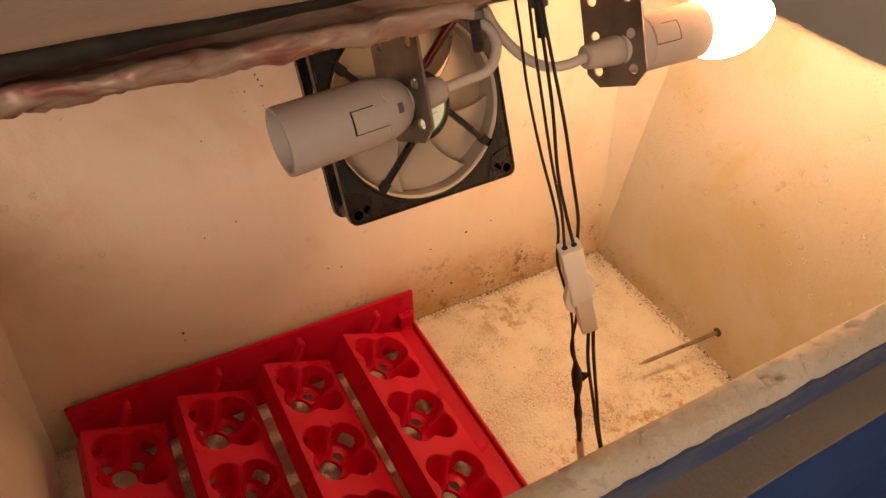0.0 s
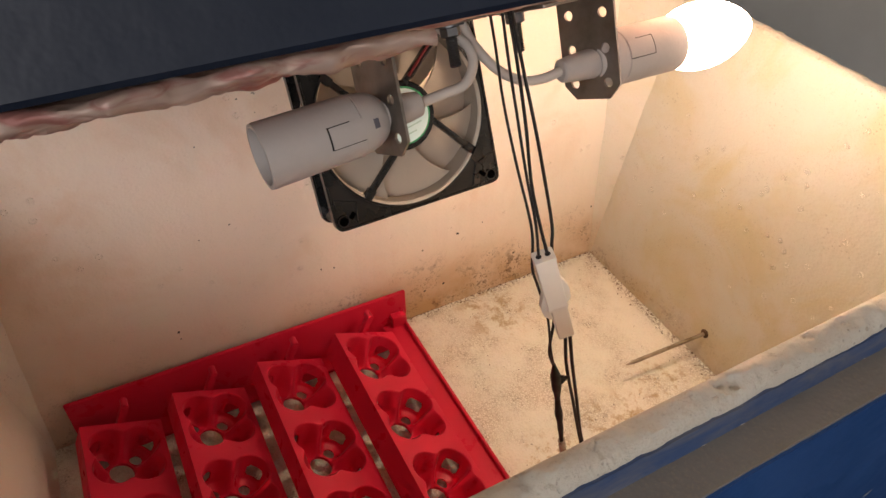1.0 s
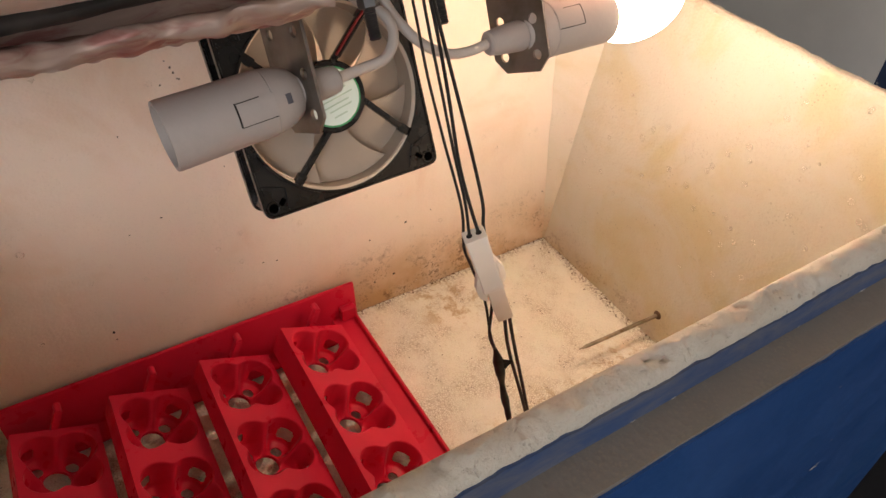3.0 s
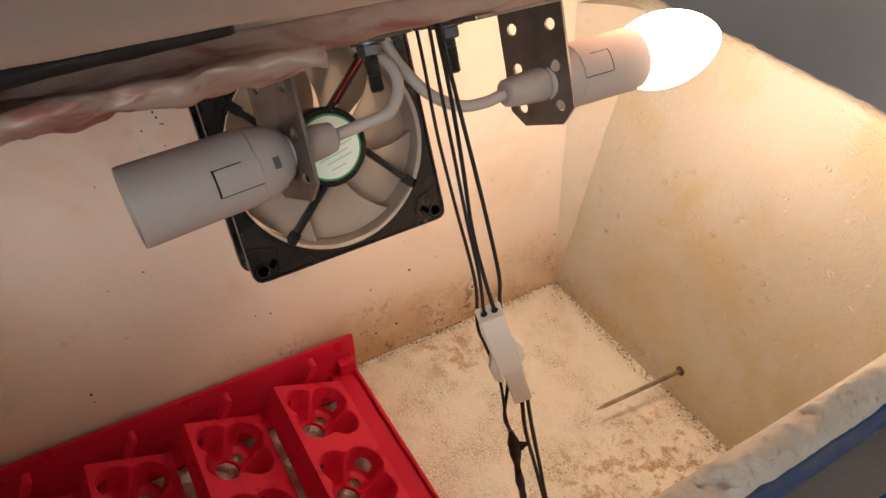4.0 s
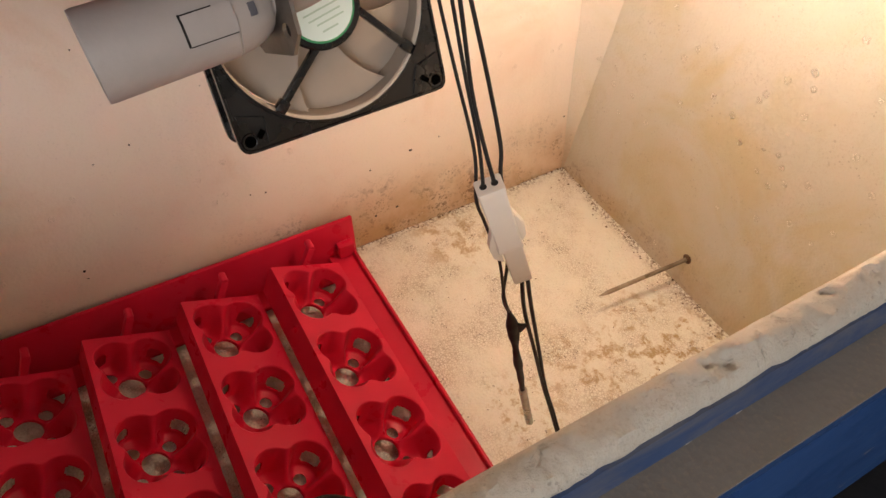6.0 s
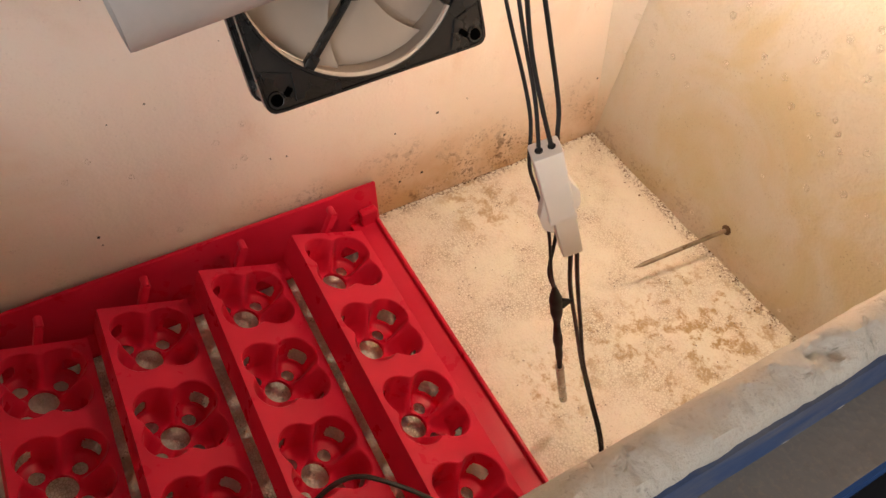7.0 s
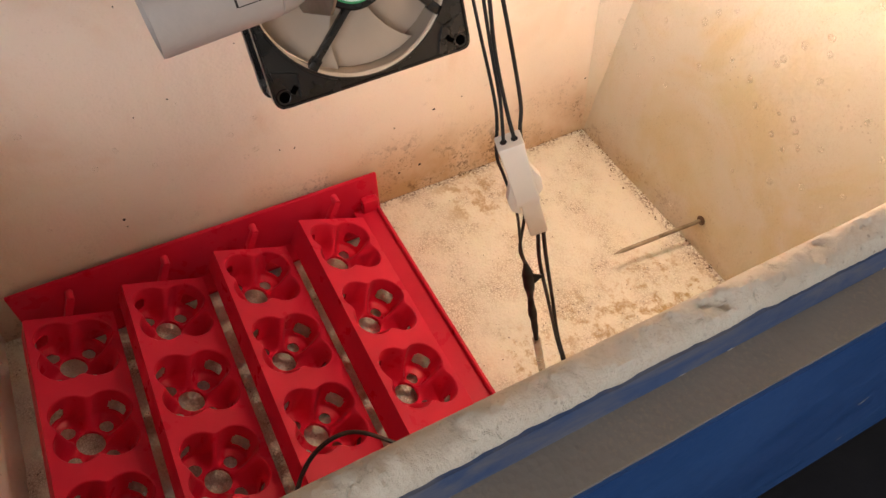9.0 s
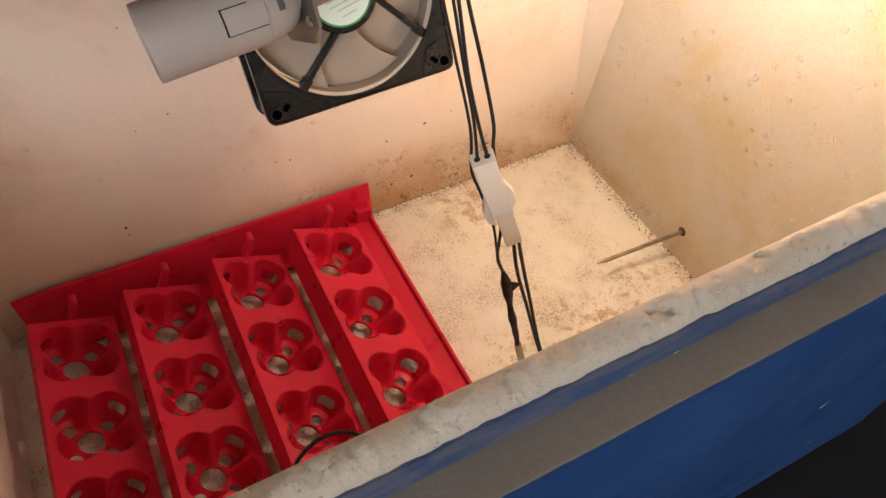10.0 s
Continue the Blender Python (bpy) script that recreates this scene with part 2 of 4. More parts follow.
M_WIRE = plastic_material("black_wire", (0.010, 0.010, 0.010), 0.45, 0.3, dust=(0.03, 0.03, 0.03))
M_TAPE = plastic_material("black_tape", (0.007, 0.007, 0.008), 0.6, 0.3, dust=(0.02, 0.025, 0.022))
M_BLADE = plastic_material("dusty_blade", (0.54, 0.48, 0.41), 0.65, 0.6, dust=(0.42, 0.40, 0.34))
_t = M_BLADE.node_tree.nodes.new("ShaderNodeBsdfTranslucent")
_t.inputs["Color"].default_value = (0.70, 0.63, 0.54, 1)
_m = M_BLADE.node_tree.nodes.new("ShaderNodeMixShader")
_m.inputs["Fac"].default_value = 0.4
M_BLADE.node_tree.links.new(M_BLADE.node_tree.nodes["Principled BSDF"].outputs[0], _m.inputs[1])
M_BLADE.node_tree.links.new(_t.outputs[0], _m.inputs[2])
M_BLADE.node_tree.links.new(_m.outputs[0], M_BLADE.node_tree.nodes["Material Output"].inputs["Surface"])
M_DUST = plastic_material("dusty_rim", (0.62, 0.56, 0.47), 0.75, 0.4)
M_DUCT = plastic_material("dull_duct", (0.38, 0.345, 0.295), 0.7, 0.5)
M_RED_WIRE = plastic_material("red_wire", (0.20, 0.010, 0.014), 0.45, 0.2)
M_LABEL = material("label_paper", (0.66, 0.85, 0.84), 0.45)
M_LABEL_GREEN = material("label_green", (0.03, 0.30, 0.13), 0.45)
M_LABEL_INK = material("label_ink", (0.40, 0.62, 0.56), 0.5)
M_INK = material("dark_ink", (0.10, 0.10, 0.12), 0.6)
M_HOLE = material("black_hole", (0.001, 0.001, 0.001), 0.9, spec=0.0)
M_GAP = material("dark_slot", (0.015, 0.013, 0.012), 0.8)


def metal_material(name, a, b, rough, metal=1.0):
    m = material(name, a, rough, metal)
    n = Nodes(m)
    n.colour(n.mix(n.ramp(n.noise(70.0, 5.0), 0.35, 0.7), a, b))
    n.rough(n.ramp(n.noise(120.0, 4.0), 0.3, 0.7, rough - 0.08, rough + 0.15))
    n.bump(n.noise(300.0, 3.0), 0.0002, 0.3)
    return m


M_STEEL = metal_material("zinc_plate", (0.34, 0.32, 0.30), (0.24, 0.22, 0.20), 0.45)
M_BOLT = metal_material("zinc_bolt", (0.20, 0.21, 0.22), (0.13, 0.14, 0.15), 0.42)
M_NAIL = metal_material("nail_steel", (0.46, 0.40, 0.32), (0.30, 0.25, 0.19), 0.35)
M_RUST = metal_material("rusty_head", (0.16, 0.10, 0.06), (0.09, 0.05, 0.03), 0.7, 0.4)
M_PROBE = metal_material("probe_steel", (0.40, 0.35, 0.29), (0.28, 0.24, 0.19), 0.3)

M_BULB = bpy.data.materials.new("glowing_bulb")
M_BULB.use_nodes = True
_e = M_BULB.node_tree.nodes.new("ShaderNodeEmission")
_e.inputs["Color"].default_value, _e.inputs["Strength"].default_value = (1.0, 0.78, 0.58, 1), BULB_POWER
M_BULB.node_tree.links.new(_e.outputs[0], M_BULB.node_tree.nodes["Material Output"].inputs["Surface"])


def plaster_material(name, a, b, scale=6.0):
    m = material(name, a, 0.85, spec=0.2)
    n = Nodes(m)
    n.colour(n.mix(n.ramp(n.noise(scale, 6.0, 0.6), 0.35, 0.7), a, b))
    n.bump(n.noise(scale * 12, 5.0), 0.002, 0.3)
    return m


M_PLASTER = plaster_material("white_plaster", (0.88, 0.86, 0.82), (0.80, 0.78, 0.74))
M_GROUND = plaster_material("dark_floor", (0.012, 0.012, 0.014), (0.020, 0.019, 0.021), 9.0)


# ---- building blocks ----
ROOT = {}


def thing(name, at, label, category, group=""):
    ob = new(name)
    ob.empty_display_size = 0.02
    ob.location = at
    ROOT[ob] = Matrix.Translation(at)
    return tagged(ob, label, category, group)


def part(name, bm, mat, parent=None, label="", m=None, smooth=35):
    """Links a bmesh, given in world space or in the space of m, as one mesh under a thing or a part."""
    if m is not None:
        bm.transform(m)
    base = ROOT.get(parent, Matrix())
    bm.transform(base.inverted())
    bmesh.ops.recalc_face_normals(bm, faces=bm.faces)
    me = bpy.data.meshes.new(name)
    bm.to_mesh(me)
    bm.free()
    me.materials.append(mat)
    if smooth:
        me.shade_smooth()
        me.set_sharp_from_angle(angle=radians(smooth))
    ob = new(name, me)
    if parent is not None:
        ob.parent = parent
    ROOT[ob] = base
    return tagged(ob, label)


def block(x0, x1, y0, y1, z0, z1, bevel=0.0, seg=2, bm=None):
    own = bm is None
    bm = bm or bmesh.new()
    r = bmesh.ops.create_cube(bm, size=1.0)
    for v in r["verts"]:
        v.co = ((x0 + x1) / 2 + v.co.x * (x1 - x0), (y0 + y1) / 2 + v.co.y * (y1 - y0), (z0 + z1) / 2 + v.co.z * (z1 - z0))
    if bevel:
        edges = list({e for v in r["verts"] for e in v.link_edges})
        bmesh.ops.bevel(bm, geom=edges, offset=bevel, segments=seg, profile=0.6, affect="EDGES")
    return bm


def rings(bm, loops, cap=(True, True), closed=True):
    """Skins a list of loops of points, all of one length."""
    made = [[bm.verts.new(p) for p in loop] for loop in loops]
    n = len(made[0])
    for a, b in zip(made, made[1:]):
        for i in range(n if closed else n - 1):
            j = (i + 1) % n
            bm.faces.new((a[i], a[j], b[j], b[i]))
    if cap[0]:
        bm.faces.new(made[0][::-1])
    if cap[1]:
        bm.faces.new(made[-1])
    return made


def lathe(profile, a, b, n=32, bm=None, cap=(True, True)):
    """Turns (distance along a-b, radius) pairs round the axis a-b."""
    bm = bm or bmesh.new()
    a, b = Vector(a), Vector(b)
    d = (b - a).normalized()
    s = d.orthogonal().normalized()
    t = d.cross(s)
    loops = [[a + d * h + (s * math.cos(k * math.tau / n) + t * math.sin(k * math.tau / n)) * r for k in range(n)] for h, r in profile]
    rings(bm, loops, cap)
    return bm


def smooth_path(points, steps=8):
    p = [Vector(q) for q in points]
    p = [2 * p[0] - p[1]] + p + [2 * p[-1] - p[-2]]
    out = []
    for i in range(1, len(p) - 2):
        for k in range(steps):
            t = k / steps
            a, b, c, d = p[i - 1], p[i], p[i + 1], p[i + 2]
            out.append(0.5 * (2 * b + (c - a) * t + (2 * a - 5 * b + 4 * c - d) * t * t + (3 * b - a - 3 * c + d) * t ** 3))
    out.append(p[-2])
    return out


def tube(points, r, n=10, bm=None, steps=8, wobble=0.0, widths=None):
    bm = bm or bmesh.new()
    path = smooth_path(points, steps)
    up = Vector((0.31, 0.87, 0.38))
    loops = []
    for i, p in enumerate(path):
        d = (path[min(i + 1, len(path) - 1)] - path[max(i - 1, 0)]).normalized()
        s = (up - d * up.dot(d)).normalized()
        t = d.cross(s)
        up = s
        rr = r * (1 + wobble * noise.noise(p * 150))
        if widths:
            k = i / (len(path) - 1) * (len(widths) - 1)
            j = min(int(k), len(widths) - 2)
            rr *= widths[j] + (widths[j + 1] - widths[j]) * (k - j)
        loops.append([p + (s * math.cos(k * math.tau / n) + t * math.sin(k * math.tau / n)) * rr for k in range(n)])
    rings(bm, loops)
    return bm


def panel(corner, ea, eb, thick, cuts, rough, scale=60.0, edge_rough=0.0, seed=0.0):
    """A slab from a corner and two edges, its front face broken up by noise along thick's direction."""
    bm = bmesh.new()
    corner, ea, eb, th = Vector(corner), Vector(ea), Vector(eb), Vector(thick)
    na, nb = cuts
    nrm = th.normalized()
    grid = []
    for i in range(na + 1):
        row = []
        for j in range(nb + 1):
            p = corner + ea * (i / na) + eb * (j / nb)
            q = p * scale + Vector((seed, seed * 0.7, 0))
            row.append(bm.verts.new(p + nrm * rough * (noise.noise(q) + 0.5 * noise.noise(q * 2.7))))
        grid.append(row)
    for i in range(na):
        for j in range(nb):
            bm.faces.new((grid[i][j], grid[i + 1][j], grid[i + 1][j + 1], grid[i][j + 1]))
    back = [bm.verts.new(corner + ea * a + eb * b + th) for a, b in ((0, 0), (1, 0), (1, 1), (0, 1))]
    bm.faces.new(back)
    bm.faces.new([g[0] for g in grid] + [back[1], back[0]])
    bm.faces.new([back[3], back[2]] + [g[-1] for g in grid][::-1])
    bm.faces.new(grid[0][::-1] + [back[0], back[3]][::1])
    bm.faces.new(grid[-1] + [back[2], back[1]])
    return bm


# ---- the room ----
def structure(name, bm, mat, label):
    return tagged(part(name, bm, mat, None, label, smooth=0), kind="structure")


GROUND_Z = -0.034
structure("floor", block(-1.9, 0.62, -2.0, 1.3, GROUND_Z - 0.1, GROUND_Z), M_GROUND, "nearly black bare floor under the foam box")
structure("wall_east", block(0.42, 0.52, -1.75, 1.2, GROUND_Z, 2.2), M_PLASTER, "off-white plastered wall beside the foam box")
structure("wall_north", block(-1.9, 0.52, 1.2, 1.3, GROUND_Z, 2.2), M_PLASTER, "off-white plastered wall")
structure("wall_west", block(-1.9, -1.8, -1.75, 1.2, GROUND_Z, 2.2), M_PLASTER, "off-white plastered wall")
south = bmesh.new()
for x0, x1, z0, z1 in ((-1.9, -1.72, GROUND_Z, 2.2), (-0.68, 0.52, GROUND_Z, 2.2), (-1.72, -0.68, GROUND_Z, 0.58), (-1.72, -0.68, 1.52, 2.2)):
    block(x0, x1, -1.85, -1.75, z0, z1, bm=south)
structure("wall_south", south, M_PLASTER, "off-white plastered wall with a window opening")
structure("ceiling", block(-1.9, 0.62, -1.9, 1.3, 2.2, 2.3), M_PLASTER, "off-white ceiling")

# ---- the foam box ----
X0, X1, Y0, Y1 = -0.426, 0.0, -0.252, 0.0
TOP, LEDGE, BASE = 0.230, 0.217, -0.026
FLARE = 0.012
box = thing("foam_box", ((X0 + X1) / 2, (Y0 + Y1) / 2, BASE), "open white foam cooler box painted blue outside, stained inside", "foam box")

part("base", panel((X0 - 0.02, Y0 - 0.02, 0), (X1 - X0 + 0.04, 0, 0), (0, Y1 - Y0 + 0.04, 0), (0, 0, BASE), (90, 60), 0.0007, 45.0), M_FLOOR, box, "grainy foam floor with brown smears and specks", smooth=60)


def foam_wall(name, a, b, inward, mat, label, seed, lean=(0.0, 0.0), n=200, dents=(), calm=0.45):
    """A wall with a stepped top, swept from a to b along its foot; inward points into the box."""
    a, b, inn = Vector(a), Vector(b), Vector(inward)
    out = -inn
    prof = []
    for k in range(13):
        h = BASE + 0.004 + (TOP - 0.005 - BASE - 0.004) * k / 12
        prof.append((h, FLARE * max(0.0, h) / TOP, 0.0006))
    prof += [(TOP - 0.0024, FLARE + 0.0008, 0.0015), (TOP - 0.0010, FLARE + 0.0018, 0.0018), (TOP - 0.0002, FLARE + 0.0032, 0.0018), (TOP, FLARE + 0.0048, 0.0018), (TOP - 0.0002, FLARE + 0.0064, 0.0015),
             (TOP - 0.0011, FLARE + 0.0086, 0.0011), (TOP - 0.0026, FLARE + 0.0101, 0.0007), (TOP - 0.0046, FLARE + 0.0110, 0.0004), (LEDGE + 0.001, FLARE + 0.0135, 0.0003),
             (LEDGE, FLARE + 0.0150, 0.0004), (LEDGE - 0.0002, FLARE + 0.0190, 0.0005), (LEDGE - 0.0006, FLARE + 0.0250, 0.0005), (LEDGE - 0.002, FLARE + 0.0262, 0.0004), (BASE, FLARE + 0.0262, 0.0)]
    bm = bmesh.new()
    loops = []
    for i in range(n + 1):
        p0 = a + (b - a) * i / n
        loop = []
        for h, o, r in prof:
            p = p0 + out * (o + (lean[0] + (lean[1] - lean[0]) * i / n) * max(0.0, h) / TOP) + Vector((0, 0, h))
            q = p * 75 + Vector((seed, 0, 0))
            w = r * calm * (noise.noise(q) + 0.8 * noise.noise(q * 2.6) + 0.5 * noise.noise(q * 0.4) + 0.6 * noise.noise(q * 5.5))
            p += (out * 0.5 + Vector((0, 0, 1.0)) * (1.0 if h > LEDGE - 0.001 else 0.0) + (out * 0.6 if h < LEDGE else Vector())) * w
            if h > TOP - 0.003:
                for dx, dy, lx, ly, deep in dents:
                    p.z -= deep * math.exp(-((p.x - dx) / lx) ** 2 - ((p.y - dy + 0.4 * (p.x - dx)) / ly) ** 2)
            loop.append(p)
        loops.append(loop)
    rings(bm, loops)
    ob = part(name, bm, mat, box, label, smooth=50)
    if mat is not M_RIM:
        ob.data.materials.append(M_TOP)
        for f in ob.data.polygons:
            if f.center.z + BASE > TOP - 0.0016 or f.center.z + BASE > LEDGE - 0.002 and abs(f.normal.z) > 0.7:
                f.material_index = 1
    return ob


F = FLARE
E_ = 0.026 + F
YF = Y0 + 0.0104
foam_wall("back_wall", (X0 - E_, Y1, 0), (X1 + E_, Y1, 0), (0, -1, 0), M_WALL_BACK, "foam back wall with brown mould along its foot", 3.0)
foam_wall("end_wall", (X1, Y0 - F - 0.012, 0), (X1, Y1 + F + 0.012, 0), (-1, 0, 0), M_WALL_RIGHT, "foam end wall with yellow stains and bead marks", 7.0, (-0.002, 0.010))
foam_wall("end_wall", (X0, Y0 - F - 0.012, 0), (X0, Y1 + F + 0.012, 0), (1, 0, 0), M_WALL_LEFT, "plain foam end wall", 11.0)
foam_wall("front_wall", (X0 - E_, YF, 0), (X1 + E_, YF, 0), (0, 1, 0), M_RIM, "rough crumbling foam rim with a stepped ledge", 17.0, n=520, calm=0.95,
          dents=((-0.188, -0.2590, 0.0050, 0.0010, 0.0024), (-0.150, -0.257, 0.002, 0.0015, 0.0018), (-0.108, -0.2600, 0.003, 0.0016, 0.0020), (-0.072, -0.2590, 0.004, 0.0018, 0.0022), (-0.239, -0.2590, 0.006, 0.0022, 0.0012), (-0.262, -0.2585, 0.003, 0.002, 0.0014), (-0.030, -0.2585, 0.004, 0.0016, 0.0020)))

# painted skin outside, and the blue side of the tongue
FY = YF - F - 0.0262
def ragged(x0, x1, y0, y1, z0, z1, top, low, cuts=260, seed=0.0, tilt=0.0):
    """A long thin coat of paint whose upper and lower edges wander."""
    bm = bmesh.new()
    loops = []
    for i in range(cuts + 1):
        x = x0 + (x1 - x0) * i / cuts
        q = Vector((x * 60 + seed, 0.3, 0.7))
        a = z1 + top * (noise.noise(q) + 0.8 * noise.noise(q * 3.1))
        b = z0 + low * (noise.noise(q + Vector((0, 7, 0))) + 0.8 * noise.noise(q * 2.7))
        loops.append([(x, y0, b), (x, y1, b), (x, y1 + tilt, a), (x, y0 + tilt, a)])
    rings(bm, loops)
    return bm


part("front_skin", ragged(X0 - E_, X1 + E_ + 0.001, FY - 0.0012, FY - 0.0001, BASE, LEDGE - 0.0009, 0.0008, 0.0, seed=9.0), M_BLUE, box, "blue painted outer face")
part("side_skin", block(X1 + E_ + 0.0002, X1 + E_ + 0.0014, FY, Y1 + E_, BASE, LEDGE - 0.002, 0.0004, 1), M_BLUE, box)
part("side_skin", block(X0 - E_ - 0.0014, X0 - E_ - 0.0002, FY, Y1 + E_, BASE, LEDGE - 0.002, 0.0004, 1), M_BLUE, box)
part("back_skin", block(X0 - E_, X1 + E_, Y1 + E_ + 0.0001, Y1 + E_ + 0.0012, BASE, LEDGE - 0.002, 0.0004, 1), M_BLUE, box)
SY = YF - F - 0.0137

part("ledge", ragged(X0 - E_ + 0.001, X1 + E_ - 0.001, FY - 0.0002, SY - 0.0004, LEDGE - 0.002, LEDGE + 0.0009, 0.0002, 0.0), M_LEDGE, box, "smooth greyish foam ledge below the rim, shade painted into its grey", smooth=60)
part("tongue_paint", ragged(X0 - F - 0.012, X1 + F + 0.012, SY - 0.0005, SY + 0.0014, LEDGE + 0.0006, TOP - 0.0050, 0.0009, 0.0, seed=4.0, tilt=0.0022), M_BLUE_WORN, box, "worn blue painted step below the foam rim")

# rounded inner corners of the moulding
def cove(name, foot, lean, turn, mat, r=0.030):
    """A fillet in an upright inner corner, widening upwards; turn in degrees picks which corner."""
    bm = bmesh.new()
    loops = []
    for k in range(15):
        h = 0.0006 + (TOP - 0.006) * k / 14
        c = Vector(foot) + Vector(lean) * (h / TOP) + Vector((0, 0, h))
        rr = 0.003 + r * h / TOP
        arc = []
        for j in range(11):
            q = math.pi / 2 * j / 10
            flat = Vector((-rr * j / 10 + 0.001 * (1 - j / 10), -rr * (1 - j / 10) + 0.001 * j / 10, 0))
            arc.append(flat.lerp(Vector((-rr + rr * math.cos(q), -rr + rr * math.sin(q), 0)), 0.35))
        turned = [Matrix.Rotation(radians(turn), 3, "Z") @ p for p in arc + [Vector((0.004, 0.004, 0))]]
        loops.append([c + p for p in turned])
    rings(bm, loops)
    return part(name, bm, mat, box, smooth=60)


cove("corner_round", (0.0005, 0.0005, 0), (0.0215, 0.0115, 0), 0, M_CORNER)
cove("corner_round", (X0 - 0.0005, 0.0005, 0), (-0.0115, 0.0115, 0), 90, M_WALL_LEFT)

# crumbs of dirt along the foot of the walls
rnd = random.Random(5)
bm = bmesh.new()
for k in range(780):
    if k % 3 == 0:
        x, y = 0.0015 - abs(rnd.gauss(0, 0.0055)), -rnd.random() ** 1.2 * 0.22
    elif k % 3 == 1:
        x, y = -rnd.random() ** 0.8 * 0.175, 0.001 - abs(rnd.gauss(0, 0.0017))
    else:
        x, y = -0.165 + 0.165 * rnd.random(), -0.25 * rnd.random()
    size = (0.00018 + 0.00045 * rnd.random() ** 2.5) * (0.6 if k % 3 == 2 else 1.0)
    made = bmesh.ops.create_icosphere(bm, subdivisions=1, radius=size)["verts"]
    sq = (0.7 + rnd.random(), 0.7 + rnd.random(), 0.5)
    for v in made:
        v.co = Vector((v.co.x * sq[0], v.co.y * sq[1], v.co.z * sq[2])) + Vector((x, y, 0.0004)) + Vector((rnd.random(), rnd.random(), 0)) * size * 0.3
tagged(part("dirt_crumbs", bm, plaster_material("crumb", (0.20, 0.12, 0.06), (0.07, 0.045, 0.03), 300.0)), "dark brown crumbs of dirt along the wall foot", "dirt", kind="stuff")

# pin holes and fly specks on the back wall
bm = bmesh.new()
for x, z, r in ((-0.260, 0.214, 0.0007), (-0.2590, 0.2105, 0.0006), (-0.268, 0.209, 0.0006), (-0.263, 0.221, 0.0005), (-0.261, 0.217, 0.0007), (-0.258, 0.210, 0.0006), (-0.295, 0.187, 0.0005), (-0.287, 0.132, 0.0006),
                (-0.333, 0.063, 0.0009), (-0.333, 0.057, 0.0007), (-0.306, 0.127, 0.0005), (-0.227, 0.074, 0.0007), (-0.236, 0.076, 0.0006), (-0.2595, 0.199, 0.0004), (-0.246, 0.153, 0.0004), (-0.131, 0.068, 0.0013), (-0.16, 0.063, 0.0009), (-0.08, 0.03, 0.0011), (0.011, 0.033, 0.0014), (-0.006, 0.05, 0.0009), (-0.143, 0.024, 0.0013), (-0.159, 0.023, 0.0012), (-0.11, 0.071, 0.0006)):
    made = bmesh.ops.create_icosphere(bm, subdivisions=1, radius=r)["verts"]
    for v in made:
        v.co = Vector((v.co.x * (0.6 + 0.6 * rnd.random()), v.co.y * 0.3, v.co.z * (0.5 + 0.7 * rnd.random()))) + Vector((x, FLARE * z / TOP - 0.0001, z))
tagged(part("wall_specks", bm, M_GAP), "dark pin holes and specks on the foam wall", "specks", kind="stuff")

# ---- the lid, propped open on its back edge ----
A = radians(24.0)
LID = Matrix(((1, 0, 0, 0), (0, -math.cos(A), -math.sin(A), 0), (0, math.sin(A), -math.cos(A), 0.240), (0, 0, 0, 1)))
LEN = 0.3115
lid = thing("box_lid", (-0.213, 0.02, 0.232), "propped open blue painted foam lid with crumpled foil underside", "lid")
LX0, LX1 = X0 - E_, X1 + E_


def y_mid(a, b):
    return a + (b - a) * 0.7


def rough_block(x0, x1, u0, u1, v0, v1, cut, amp, seed, across=0):
    """A block in the lid's space, broken up by noise."""
    bm = block(x0, x1, u0, u1, v0, v1)
    long_edges = [e for e in bm.edges if abs(e.verts[0].co.x - e.verts[1].co.x) > 0.01]
    bmesh.ops.subdivide_edges(bm, edges=long_edges, cuts=cut, use_grid_fill=True)
    bmesh.ops.bevel(bm, geom=[e for e in bm.edges if len(e.link_faces) == 2 and e.calc_face_angle() > 1.0], offset=0.002, segments=3, profile=0.5, affect="EDGES")
    if across:
        flat = [e for e in bm.edges if abs(e.verts[0].co.y - e.verts[1].co.y) > 0.012]
        bmesh.ops.subdivide_edges(bm, edges=flat, cuts=across, use_grid_fill=True)
        for v in bm.verts:
            q = Vector((v.co.x * 45, v.co.y * 130, v.co.z * 90)) + Vector((seed, 0, 5))
            if v.co.z > 0:
                v.co.z += 0.0026 * abs(noise.noise(q)) + 0.0016 * noise.noise(q * 2.6) + 0.0008 * noise.noise(q * 6.0)
            if v.co.y > y_mid(u0, u1):
                v.co.y += 0.006 * noise.noise(Vector((v.co.x * 38, 2.0, seed))) + 0.003 * noise.noise(Vector((v.co.x * 120, 5.0, seed)))
    for v in bm.verts:
        q = v.co * 70 + Vector((seed, seed, 0))
        v.co += Vector((0, noise.noise(q), noise.noise(q + Vector((9, 3, 1))) + 0.6 * noise.noise(q * 2.4))) * amp
    return bm


part("slab", rough_block(LX0 + 0.0015, LX1 - 0.0015, -0.034, LEN - 0.0012, -0.036, -0.0078, 160, 0.0004, 2), M_LID_FOAM, lid, "bare foam underside and edge of the lid", LID, 60)
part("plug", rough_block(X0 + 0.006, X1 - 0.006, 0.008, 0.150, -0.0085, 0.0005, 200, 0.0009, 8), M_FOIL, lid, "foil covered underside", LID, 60)
